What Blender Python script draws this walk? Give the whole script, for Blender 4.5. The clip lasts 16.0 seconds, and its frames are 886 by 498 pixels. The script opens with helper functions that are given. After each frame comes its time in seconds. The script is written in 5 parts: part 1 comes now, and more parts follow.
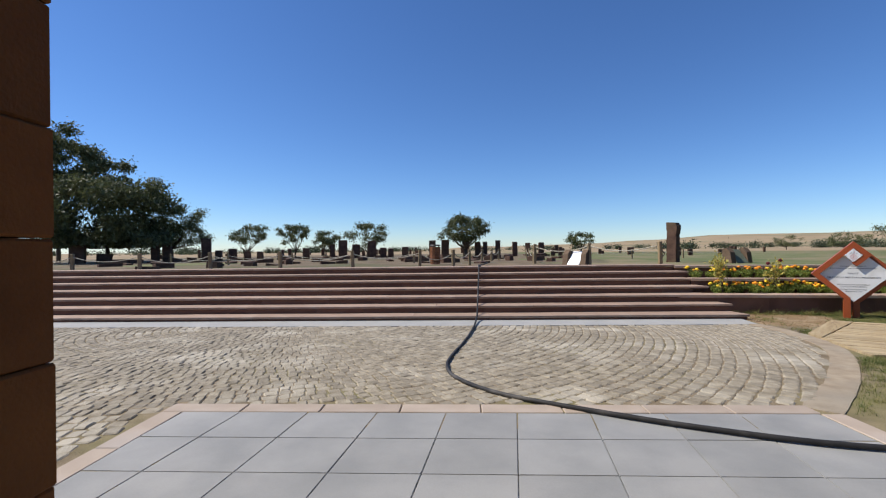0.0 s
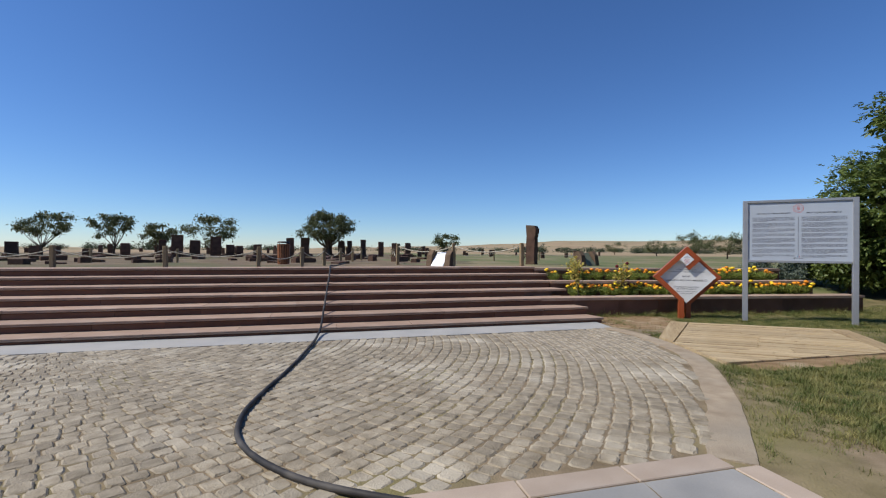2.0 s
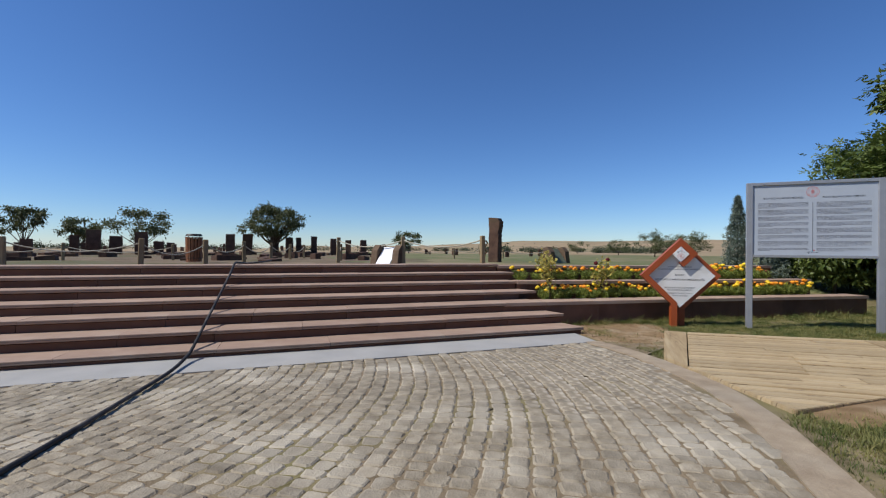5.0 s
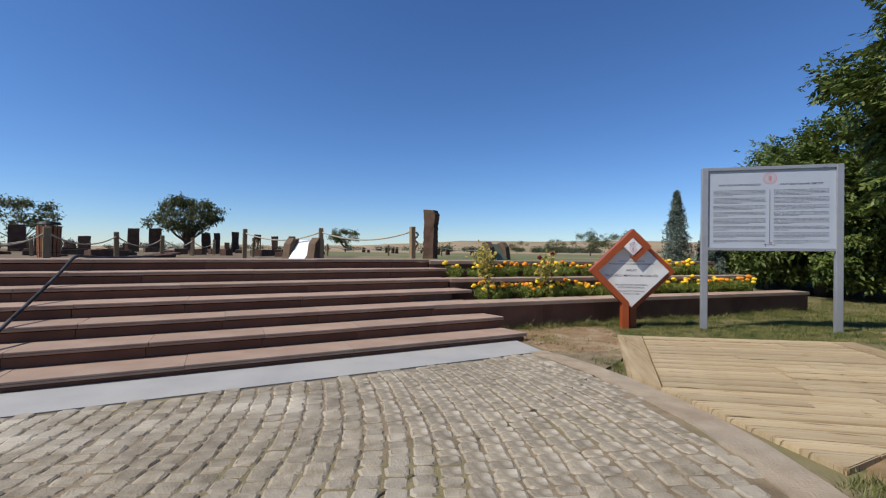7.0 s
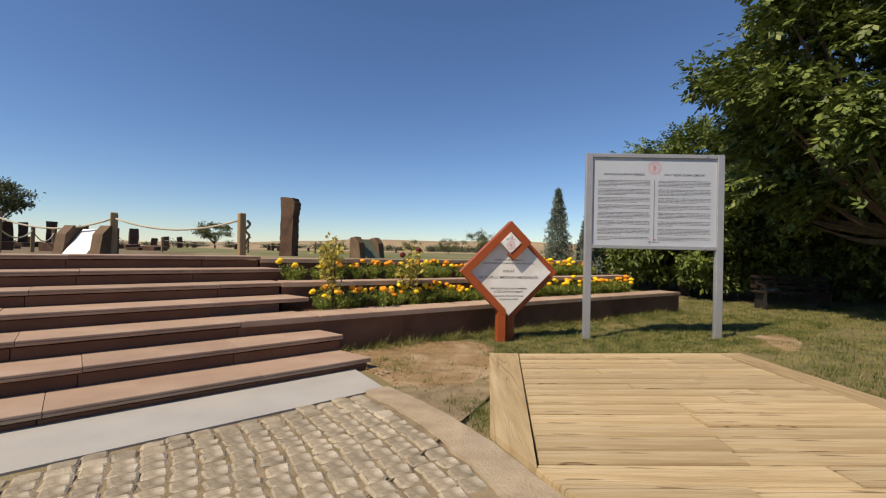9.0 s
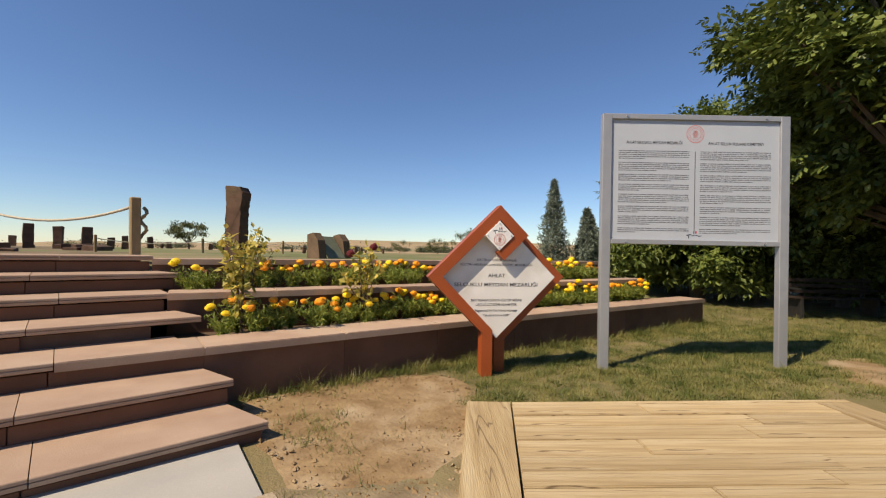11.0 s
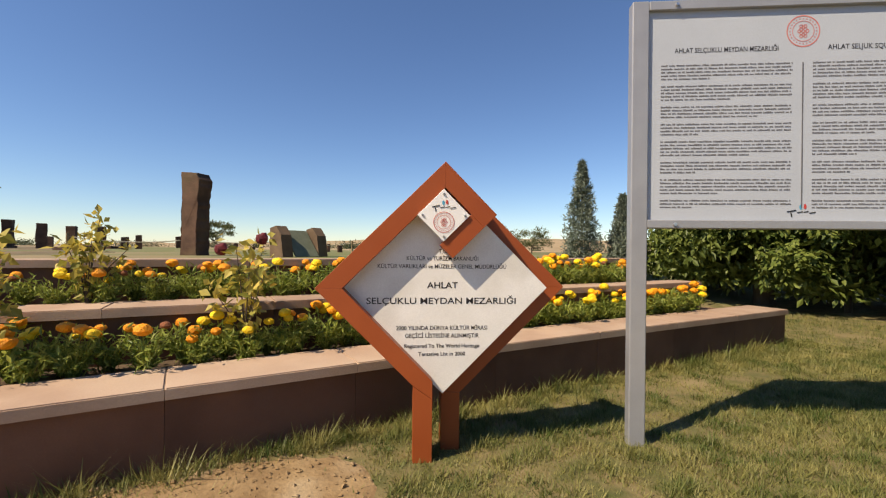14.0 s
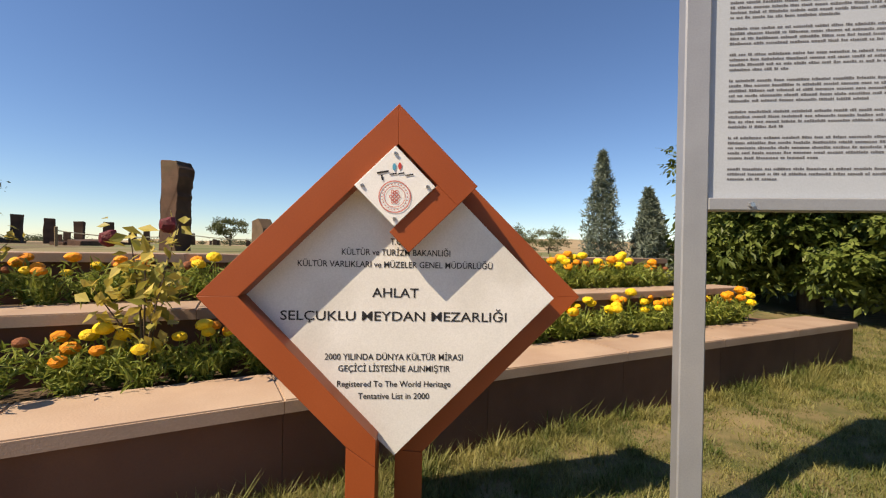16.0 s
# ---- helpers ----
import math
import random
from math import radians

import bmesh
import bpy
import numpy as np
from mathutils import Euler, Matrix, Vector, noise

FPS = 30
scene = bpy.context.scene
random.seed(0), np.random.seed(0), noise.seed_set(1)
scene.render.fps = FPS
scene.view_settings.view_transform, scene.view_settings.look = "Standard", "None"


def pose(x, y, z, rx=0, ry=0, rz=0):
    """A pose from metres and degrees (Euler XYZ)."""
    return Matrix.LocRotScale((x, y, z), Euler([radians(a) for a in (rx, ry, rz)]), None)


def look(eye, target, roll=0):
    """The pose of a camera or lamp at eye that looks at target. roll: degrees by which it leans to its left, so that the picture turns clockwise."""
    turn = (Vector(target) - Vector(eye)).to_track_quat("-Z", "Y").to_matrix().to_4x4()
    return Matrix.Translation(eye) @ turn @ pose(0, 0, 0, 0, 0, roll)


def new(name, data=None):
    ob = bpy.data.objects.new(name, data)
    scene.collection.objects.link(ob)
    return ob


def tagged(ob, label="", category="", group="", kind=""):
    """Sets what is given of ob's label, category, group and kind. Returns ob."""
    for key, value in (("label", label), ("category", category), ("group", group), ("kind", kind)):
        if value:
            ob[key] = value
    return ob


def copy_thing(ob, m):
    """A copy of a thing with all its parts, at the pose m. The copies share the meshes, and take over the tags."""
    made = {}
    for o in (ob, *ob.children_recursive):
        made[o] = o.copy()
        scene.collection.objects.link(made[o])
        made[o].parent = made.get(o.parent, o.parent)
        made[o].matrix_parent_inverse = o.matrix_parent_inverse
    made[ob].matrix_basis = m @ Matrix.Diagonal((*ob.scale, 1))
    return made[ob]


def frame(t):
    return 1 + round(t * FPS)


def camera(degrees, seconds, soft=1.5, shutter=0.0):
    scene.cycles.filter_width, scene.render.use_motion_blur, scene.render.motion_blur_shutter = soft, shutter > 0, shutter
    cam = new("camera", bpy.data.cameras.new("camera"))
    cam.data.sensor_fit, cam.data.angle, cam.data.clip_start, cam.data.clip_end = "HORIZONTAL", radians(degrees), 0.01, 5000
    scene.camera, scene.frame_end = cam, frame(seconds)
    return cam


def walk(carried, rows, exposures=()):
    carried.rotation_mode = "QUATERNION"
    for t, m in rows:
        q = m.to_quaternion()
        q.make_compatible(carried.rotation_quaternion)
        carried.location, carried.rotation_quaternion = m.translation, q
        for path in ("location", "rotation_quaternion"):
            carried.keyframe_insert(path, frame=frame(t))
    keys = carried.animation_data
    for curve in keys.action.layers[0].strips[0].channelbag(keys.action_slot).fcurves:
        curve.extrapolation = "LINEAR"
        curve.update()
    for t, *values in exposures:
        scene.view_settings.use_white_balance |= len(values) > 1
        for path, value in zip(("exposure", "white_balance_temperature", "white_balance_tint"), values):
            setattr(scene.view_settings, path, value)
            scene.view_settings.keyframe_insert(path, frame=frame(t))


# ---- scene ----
cam = camera(91.3, 16.0, soft=1.2)
PATH = [
    (0, (2.274, 3.772, 1.679), (2.19, 5.77, 1.682), -0.7),
    (0.5, (2.403, 4.22, 1.634), (2.438, 6.219, 1.638), -0.4),
    (1, (2.536, 4.616, 1.62), (2.653, 6.612, 1.624), -0.2),
    (1.5, (2.632, 5.047, 1.597), (2.889, 7.03, 1.602), 0.1),
    (2, (2.781, 5.326, 1.624), (3.287, 7.261, 1.629), 0.4),
    (2.5, (3.01, 5.756, 1.598), (3.616, 7.662, 1.605), 0.6),
    (3, (3.217, 6.148, 1.563), (3.955, 8.006, 1.573), 0.8),
    (3.5, (3.44, 6.505, 1.528), (4.235, 8.34, 1.539), 0.8),
    (4, (3.59, 6.79, 1.529), (4.347, 8.641, 1.535), 0.7),
    (6.5, (4.493, 8.447, 1.363), (5.083, 10.358, 1.375), 0.3),
    (7, (4.784, 8.73, 1.34), (5.684, 10.516, 1.346), 0.6),
    (7.5, (5.144, 9.007, 1.309), (6.239, 10.68, 1.316), 0.9),
    (8, (5.576, 9.305, 1.324), (6.756, 10.92, 1.332), 0.9),
    (8.5, (5.956, 9.586, 1.33), (7.188, 11.161, 1.332), 1.1),
    (9, (6.373, 9.872, 1.297), (7.668, 11.396, 1.305), 1.2),
    (11.5, (8.122, 11.288, 1.257), (9.45, 12.783, 1.27), 1.1),
    (12, (8.442, 11.446, 1.271), (9.765, 12.945, 1.283), 1.2),
    (12.5, (8.78, 11.656, 1.249), (10.094, 13.164, 1.261), 1.2),
    (13, (9.078, 11.8, 1.24), (10.393, 13.307, 1.246), 1.3),
    (13.5, (9.382, 11.886, 1.247), (10.626, 13.452, 1.252), 0.8),
    (14, (9.698, 12.01, 1.239), (10.894, 13.613, 1.238), 0.6),
    (14.5, (9.978, 12.106, 1.21), (11.169, 13.713, 1.215), 0.9),
    (15, (10.188, 12.214, 1.219), (11.358, 13.836, 1.218), 0.5),
    (15.5, (10.336, 12.411, 1.202), (11.469, 14.059, 1.196), 0.6),
    (16, (10.436, 12.573, 1.202), (11.57, 14.221, 1.198), 1.1),
]
EXPOSURES = [(0, 0.06, 6600, 10), (1.0, 0.0, 6550, 10), (3.5, -0.20, 6450, 10), (7.0, -0.08, 6550, 10), (7.5, -0.04, 6750, 11), (8.4, 0.02, 7900, 12), (12, 0.27, 8600, 13), (16, 0.39, 8900, 13)]
walk(cam, [(t, look(eye, target, roll)) for t, eye, target, roll in PATH], EXPOSURES)

# ---------------------------------------------------------------- light
SUN_TO = Vector((-0.87, 0.04, 1.0)).normalized()
world = bpy.data.worlds.new("world")
scene.world = world
world.use_nodes = True
wn = world.node_tree
wn.nodes.clear()
sky = wn.nodes.new("ShaderNodeTexSky")
sky.sky_type = "NISHITA"
sky.sun_disc = False
sky.sun_elevation = math.asin(SUN_TO.z)
sky.sun_rotation = math.atan2(SUN_TO.x, SUN_TO.y)
sky.altitude = 1700
sky.air_density = 1.12
sky.dust_density = 0.4
sky.ozone_density = 9.0
bg = wn.nodes.new("ShaderNodeBackground")
bg.inputs["Strength"].default_value = 0.133
wo = wn.nodes.new("ShaderNodeOutputWorld")
deep = wn.nodes.new("ShaderNodeHueSaturation")
deep.inputs["Saturation"].default_value = 1.08
deep.inputs["Hue"].default_value = 0.505
wn.links.new(sky.outputs[0], deep.inputs["Color"])
wn.links.new(deep.outputs[0], bg.inputs[0])
wn.links.new(bg.outputs[0], wo.inputs[0])
sun_data = bpy.data.lights.new("sun", "SUN")
sun_data.energy = 5.0
sun_data.angle = radians(0.5)
sun_data.color = (1.0, 0.95, 0.87)
sun = new("sun", sun_data)
sun.matrix_world = look(SUN_TO * 60, (0, 0, 0))

# ---------------------------------------------------------------- materials


def material(name, c1, c2, scale=6.0, rough=0.8, bump=0.2, fine=60.0, c3=None, big=0.7, island=0.0, each=0.0, metal=0.0, spec=0.4, stretch=(1, 1, 1), crack=None):
    """Two tones mixed by noise at two scales, a third tone in large stains, and fine relief."""
    m = bpy.data.materials.new(name)
    m.use_nodes = True
    t = m.node_tree
    n, l = t.nodes, t.links
    b = n["Principled BSDF"]
    b.inputs["Metallic"].default_value = metal
    b.inputs["Specular IOR Level"].default_value = spec
    co = n.new("ShaderNodeTexCoord")
    mp = n.new("ShaderNodeMapping")
    mp.inputs["Scale"].default_value = stretch
    l.new(co.outputs["Object"], mp.inputs["Vector"])

    def noise_at(sc, detail=5.0):
        x = n.new("ShaderNodeTexNoise")
        x.inputs["Scale"].default_value = sc
        x.inputs["Detail"].default_value = detail
        l.new(mp.outputs[0], x.inputs["Vector"])
        return x

    def ramp(src, lo, hi):
        r = n.new("ShaderNodeMapRange")
        r.inputs["From Min"].default_value = lo
        r.inputs["From Max"].default_value = hi
        l.new(src, r.inputs["Value"])
        return r.outputs[0]

    def mix(fac, a, bb):
        x = n.new("ShaderNodeMix")
        x.data_type = "RGBA"
        if isinstance(fac, float):
            x.inputs[0].default_value = fac
        else:
            l.new(fac, x.inputs[0])
        for k, v in ((6, a), (7, bb)):
            if isinstance(v, tuple):
                x.inputs[k].default_value = (*v, 1)
            else:
                l.new(v, x.inputs[k])
        return x.outputs[2]

    col = mix(ramp(noise_at(scale).outputs[0], 0.32, 0.68), c1, c2)
    if c3:
        col = mix(ramp(noise_at(big, 3.0).outputs[0], 0.5, 0.72), col, c3)
    vary = None
    if island:
        g = n.new("ShaderNodeNewGeometry")
        vary, amount = g.outputs["Random Per Island"], island
    if each:
        g = n.new("ShaderNodeObjectInfo")
        vary, amount = g.outputs["Random"], each
    if vary:
        hv = n.new("ShaderNodeHueSaturation")
        mr = n.new("ShaderNodeMapRange")
        mr.inputs["To Min"].default_value = 1 - amount
        mr.inputs["To Max"].default_value = 1 + amount
        l.new(vary, mr.inputs["Value"])
        l.new(mr.outputs[0], hv.inputs["Value"])
        l.new(col, hv.inputs["Color"])
        col = hv.outputs[0]
    if crack:
        split = noise_at(crack[0], 2.0)
        split.inputs["Distortion"].default_value = 0.6
        away = n.new("ShaderNodeMath")
        away.operation = "SUBTRACT"
        away.inputs[1].default_value = 0.5
        l.new(split.outputs[0], away.inputs[0])
        size = n.new("ShaderNodeMath")
        size.operation = "ABSOLUTE"
        l.new(away.outputs[0], size.inputs[0])
        some = ramp(noise_at(crack[0] * 0.37, 2.0).outputs[0], 0.46, 0.56)
        gap = n.new("ShaderNodeMapRange")
        gap.inputs["From Min"].default_value, gap.inputs["From Max"].default_value = 0.002, crack[1]
        gap.inputs["To Min"].default_value, gap.inputs["To Max"].default_value = 1.0, 0.0
        l.new(size.outputs[0], gap.inputs["Value"])
        both = n.new("ShaderNodeMath")
        both.operation = "MULTIPLY"
        l.new(gap.outputs[0], both.inputs[0])
        l.new(some, both.inputs[1])
        col = mix(both.outputs[0], col, crack[2])
    fn = noise_at(fine, 4.0)
    grain = n.new("ShaderNodeMapRange")
    grain.inputs["To Min"].default_value = 0.86
    grain.inputs["To Max"].default_value = 1.14
    l.new(fn.outputs[0], grain.inputs["Value"])
    gv = n.new("ShaderNodeHueSaturation")
    l.new(grain.outputs[0], gv.inputs["Value"])
    l.new(col, gv.inputs["Color"])
    l.new(gv.outputs[0], b.inputs["Base Color"])
    rr = n.new("ShaderNodeMapRange")
    rr.inputs["To Min"].default_value = max(0.05, rough - 0.1)
    rr.inputs["To Max"].default_value = min(1.0, rough + 0.1)
    l.new(fn.outputs[0], rr.inputs["Value"])
    l.new(rr.outputs[0], b.inputs["Roughness"])
    if bump:
        bp = n.new("ShaderNodeBump")
        bp.inputs["Strength"].default_value = bump
        bp.inputs["Distance"].default_value = 0.01
        l.new(fn.outputs[0], bp.inputs["Height"])
        l.new(bp.outputs[0], b.inputs["Normal"])
    return m


def leaf_material(name, c1, c2, vary=0.35, through_light=0.35, patch=0.0):
    m = bpy.data.materials.new(name)
    m.use_nodes = True
    t = m.node_tree
    n, l = t.nodes, t.links
    b = n["Principled BSDF"]
    b.inputs["Roughness"].default_value = 0.5
    b.inputs["Specular IOR Level"].default_value = 0.35
    g = n.new("ShaderNodeNewGeometry")
    mx = n.new("ShaderNodeMix")
    mx.data_type = "RGBA"
    mx.inputs[6].default_value = (*c1, 1)
    mx.inputs[7].default_value = (*c2, 1)
    if patch:
        co, nz, mth = n.new("ShaderNodeTexCoord"), n.new("ShaderNodeTexNoise"), n.new("ShaderNodeMapRange")
        nz.inputs["Scale"].default_value = patch
        l.new(co.outputs["Object"], nz.inputs["Vector"])
        mth.inputs["From Min"].default_value, mth.inputs["From Max"].default_value = 0.38, 0.64
        l.new(nz.outputs[0], mth.inputs["Value"])
        av = n.new("ShaderNodeMath")
        av.operation = "MULTIPLY_ADD"
        av.inputs[1].default_value = 0.45
        half = n.new("ShaderNodeMath")
        half.operation = "MULTIPLY"
        half.inputs[1].default_value = 0.55
        l.new(mth.outputs[0], half.inputs[0])
        l.new(g.outputs["Random Per Island"], av.inputs[0])
        l.new(half.outputs[0], av.inputs[2])
        l.new(av.outputs[0], mx.inputs[0])
    else:
        l.new(g.outputs["Random Per Island"], mx.inputs[0])
    l.new(mx.outputs[2], b.inputs["Base Color"])
    tr = n.new("ShaderNodeBsdfTranslucent")
    l.new(mx.outputs[2], tr.inputs["Color"])
    sh = n.new("ShaderNodeMixShader")
    sh.inputs[0].default_value = through_light
    l.new(b.outputs[0], sh.inputs[1])
    l.new(tr.outputs[0], sh.inputs[2])
    l.new(sh.outputs[0], n["Material Output"].inputs["Surface"])
    return m


M_COBBLE = material("cobble_stone", (0.215, 0.178, 0.122), (0.36, 0.31, 0.228), 9, 0.8, 0.7, 70, c3=(0.46, 0.41, 0.32), big=1.0, island=0.17)
M_COBBLE_ONE = material("cobble_stone_loose", (0.22, 0.182, 0.126), (0.37, 0.318, 0.235), 16, 0.8, 0.7, 70, c3=(0.48, 0.425, 0.335), big=9.0, each=0.17)
M_PAVER = material("grey_paver", (0.255, 0.255, 0.245), (0.32, 0.315, 0.30), 2.5, 0.7, 0.08, 140, c3=(0.35, 0.34, 0.32), big=1.3, each=0.06)
M_PINK = material("pink_border_stone", (0.37, 0.295, 0.23), (0.45, 0.365, 0.29), 3, 0.8, 0.12, 120, c3=(0.40, 0.35, 0.31), each=0.08)
M_KERB = material("kerb_concrete", (0.28, 0.215, 0.145), (0.41, 0.33, 0.23), 5, 0.9, 0.8, 60, c3=(0.30, 0.26, 0.20))
M_STRIP = material("pale_concrete", (0.33, 0.325, 0.305), (0.39, 0.38, 0.355), 2, 0.8, 0.1, 120, c3=(0.40, 0.38, 0.34))
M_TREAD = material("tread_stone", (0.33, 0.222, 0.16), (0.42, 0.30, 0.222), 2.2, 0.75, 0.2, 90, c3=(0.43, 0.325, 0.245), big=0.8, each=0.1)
# brown facing stone, its colour darkened further for the shade on upright faces
M_RISER_SHADED = material("riser_stone_shaded", (0.118, 0.053, 0.032), (0.172, 0.082, 0.05), 2.5, 0.8, 0.15, 110, c3=(0.15, 0.08, 0.055), each=0.16)
M_CORE = material("step_core", (0.10, 0.06, 0.045), (0.14, 0.09, 0.07), 4, 0.95, 0.3)
M_GATE = material("gate_sandstone", (0.21, 0.068, 0.010), (0.28, 0.097, 0.017), 3, 0.85, 0.4, 70, c3=(0.17, 0.056, 0.008), each=0.14)
M_WOODDECK = material("weathered_plank", (0.33, 0.235, 0.125), (0.45, 0.34, 0.19), 2.2, 0.85, 0.6, 11, c3=(0.50, 0.40, 0.25), big=0.9, each=0.13, stretch=(0.8, 12, 1), crack=(0.6, 0.010, (0.17, 0.115, 0.06)))
M_POST = material("fence_wood", (0.20, 0.145, 0.075), (0.30, 0.22, 0.12), 5, 0.8, 0.4, 40, each=0.15, stretch=(1, 1, 0.2))
M_ROPE = material("rope", (0.40, 0.36, 0.27), (0.52, 0.47, 0.36), 30, 0.9, 0.6, 120)
M_STELE = material("dark_tuff", (0.06, 0.032, 0.02), (0.115, 0.062, 0.04), 4, 0.9, 0.7, 45, c3=(0.10, 0.075, 0.04), big=1.5, each=0.2)
M_HOSE = material("black_hose", (0.016, 0.015, 0.015), (0.03, 0.028, 0.028), 10, 0.7, 0.1, 200, c3=(0.10, 0.09, 0.08), big=3)
M_RUST = material("red_brown_paint", (0.30, 0.062, 0.017), (0.34, 0.075, 0.022), 3, 0.45, 0.05, 150, c3=(0.27, 0.06, 0.02))
M_MARBLE = material("white_marble", (0.70, 0.69, 0.66), (0.78, 0.77, 0.75), 2.5, 0.35, 0.02, 160, c3=(0.60, 0.58, 0.54), big=2.2)
M_WHITE = material("white_plate", (0.76, 0.76, 0.75), (0.80, 0.80, 0.79), 4, 0.4, 0.02, 160)
# white panel with the sky's blue-grey reflection mixed into its base colour
M_PANEL_SKY = material("panel_white_sky_tint", (0.385, 0.425, 0.475), (0.42, 0.46, 0.51), 2, 0.35, 0.01, 160)
M_GREYMETAL = material("grey_painted_metal", (0.30, 0.31, 0.33), (0.34, 0.35, 0.37), 5, 0.4, 0.04, 150, c3=(0.28, 0.285, 0.29), metal=0.3)
M_BOLT = material("steel_bolt", (0.5, 0.5, 0.5), (0.6, 0.6, 0.6), 9, 0.3, 0.0, metal=0.9)
M_INK = material("black_ink", (0.015, 0.015, 0.017), (0.025, 0.025, 0.03), 9, 0.5, 0.0)
M_INKGREY = material("printed_grey", (0.10, 0.10, 0.11), (0.13, 0.13, 0.14), 9, 0.5, 0.0)
M_RED = material("red_ink", (0.55, 0.05, 0.04), (0.5, 0.06, 0.05), 9, 0.5, 0.0)
M_PINKINK = material("pale_red_ink", (0.55, 0.16, 0.14), (0.60, 0.20, 0.18), 9, 0.5, 0.0)
M_CYAN = material("blue_ink", (0.05, 0.30, 0.45), (0.06, 0.33, 0.48), 9, 0.5, 0.0)
M_SOIL = material("bed_soil", (0.055, 0.035, 0.022), (0.12, 0.08, 0.05), 8, 0.95, 0.8, 50)
M_BARK = material("bark", (0.07, 0.05, 0.035), (0.13, 0.10, 0.07), 8, 0.95, 0.8, 40, stretch=(1, 1, 0.25))
M_BINWOOD = material("bin_slat", (0.20, 0.075, 0.03), (0.28, 0.11, 0.045), 6, 0.6, 0.2, 40, each=0.15)
# bench slats: the tree's shade is put into a near-black wood colour
M_SHADEDWOOD = material("bench_wood_shaded", (0.016, 0.010, 0.007), (0.03, 0.018, 0.012), 6, 0.7, 0.3, 40)
M_DARKMETAL = material("dark_iron", (0.03, 0.03, 0.03), (0.05, 0.045, 0.04), 9, 0.55, 0.1, metal=0.6)
M_WALNUT = leaf_material("walnut_leaf", (0.045, 0.073, 0.016), (0.185, 0.23, 0.055), through_light=0.22)
M_WALNUT_PALE = leaf_material("pale_leaf", (0.06, 0.10, 0.022), (0.17, 0.21, 0.05), through_light=0.22)
M_FARLEAF = leaf_material("far_leaf", (0.06, 0.075, 0.028), (0.16, 0.17, 0.07), through_light=0.2)
M_SPRUCE = leaf_material("spruce_needles", (0.10, 0.135, 0.105), (0.23, 0.27, 0.21), through_light=0.1)
M_MARIGOLD = leaf_material("marigold_leaf", (0.12, 0.18, 0.028), (0.36, 0.40, 0.09))
M_ROSELEAF = leaf_material("rose_leaf", (0.22, 0.23, 0.045), (0.64, 0.50, 0.12))
M_GRASS = leaf_material("grass_blade", (0.05, 0.095, 0.014), (0.36, 0.32, 0.12), patch=3.2)
M_ORANGE = material("orange_petals", (0.85, 0.26, 0.01), (0.95, 0.36, 0.015), 60, 0.6, 0.8, 200, each=0.1)
M_YELLOW = material("yellow_petals", (0.88, 0.55, 0.02), (0.95, 0.65, 0.03), 60, 0.6, 0.8, 200, each=0.1)
M_ROSERED = material("rose_petals", (0.09, 0.006, 0.01), (0.15, 0.012, 0.018), 40, 0.6, 0.5, 120)
M_DRYPETAL = material("withered_petals", (0.20, 0.07, 0.03), (0.30, 0.10, 0.04), 60, 0.8, 0.8, 200)

# ---------------------------------------------------------------- mesh helpers


def mesh_from(name, verts, faces, mat, smooth=False):
    me = bpy.data.meshes.new(name)
    me.from_pydata([tuple(v) for v in verts], [], [tuple(f) for f in faces])
    me.materials.append(mat)
    if smooth:
        me.shade_smooth()
    return me


def link(name, me, parent=None, label="", m=None):
    ob = new(name, me)
    if parent:
        ob.parent = parent
    if m:
        ob.matrix_basis = m
    if label:
        tagged(ob, label)
    return ob


def part(name, bm, mat, parent, label="", smooth=False, m=None):
    me = bpy.data.meshes.new(name)
    bm.to_mesh(me)
    bm.free()
    me.materials.append(mat)
    if smooth:
        me.shade_smooth()
    return link(name, me, parent, label, m)


def thing(name, m, label, category, group="", kind=""):
    ob = new(name)
    ob.empty_display_size = 0.1
    ob.matrix_basis = m
    return tagged(ob, label, category, group, kind)


def box(bm, x0, x1, y0, y1, z0, z1, bevel=0.0):
    r = bmesh.ops.create_cube(bm, size=1)
    bmesh.ops.transform(bm, matrix=Matrix.LocRotScale(((x0 + x1) / 2, (y0 + y1) / 2, (z0 + z1) / 2), None, (x1 - x0, y1 - y0, z1 - z0)), verts=r["verts"])
    if bevel:
        es = list({e for v in r["verts"] for e in v.link_edges})
        bmesh.ops.bevel(bm, geom=es, offset=bevel, segments=1, affect="EDGES")
    return bm


def boxed(*a, **k):
    return box(bmesh.new(), *a, **k)


def prism(poly, z0, z1, bevel=0.0):
    """A flat polygon (x, y) raised from z0 to z1; z1 may be a function of x and y."""
    bm = bmesh.new()
    top = z1 if callable(z1) else (lambda x, y: z1)
    low = z0 if callable(z0) else (lambda x, y: z0)
    a = [bm.verts.new((x, y, low(x, y))) for x, y in poly]
    b = [bm.verts.new((x, y, top(x, y))) for x, y in poly]
    n = len(poly)
    bm.faces.new(a[::-1])
    f = bm.faces.new(b)
    for i in range(n):
        bm.faces.new((a[i], a[(i + 1) % n], b[(i + 1) % n], b[i]))
    bmesh.ops.recalc_face_normals(bm, faces=bm.faces)
    if bevel:
        bmesh.ops.bevel(bm, geom=list(f.edges), offset=bevel, segments=2, affect="EDGES")
    return bm


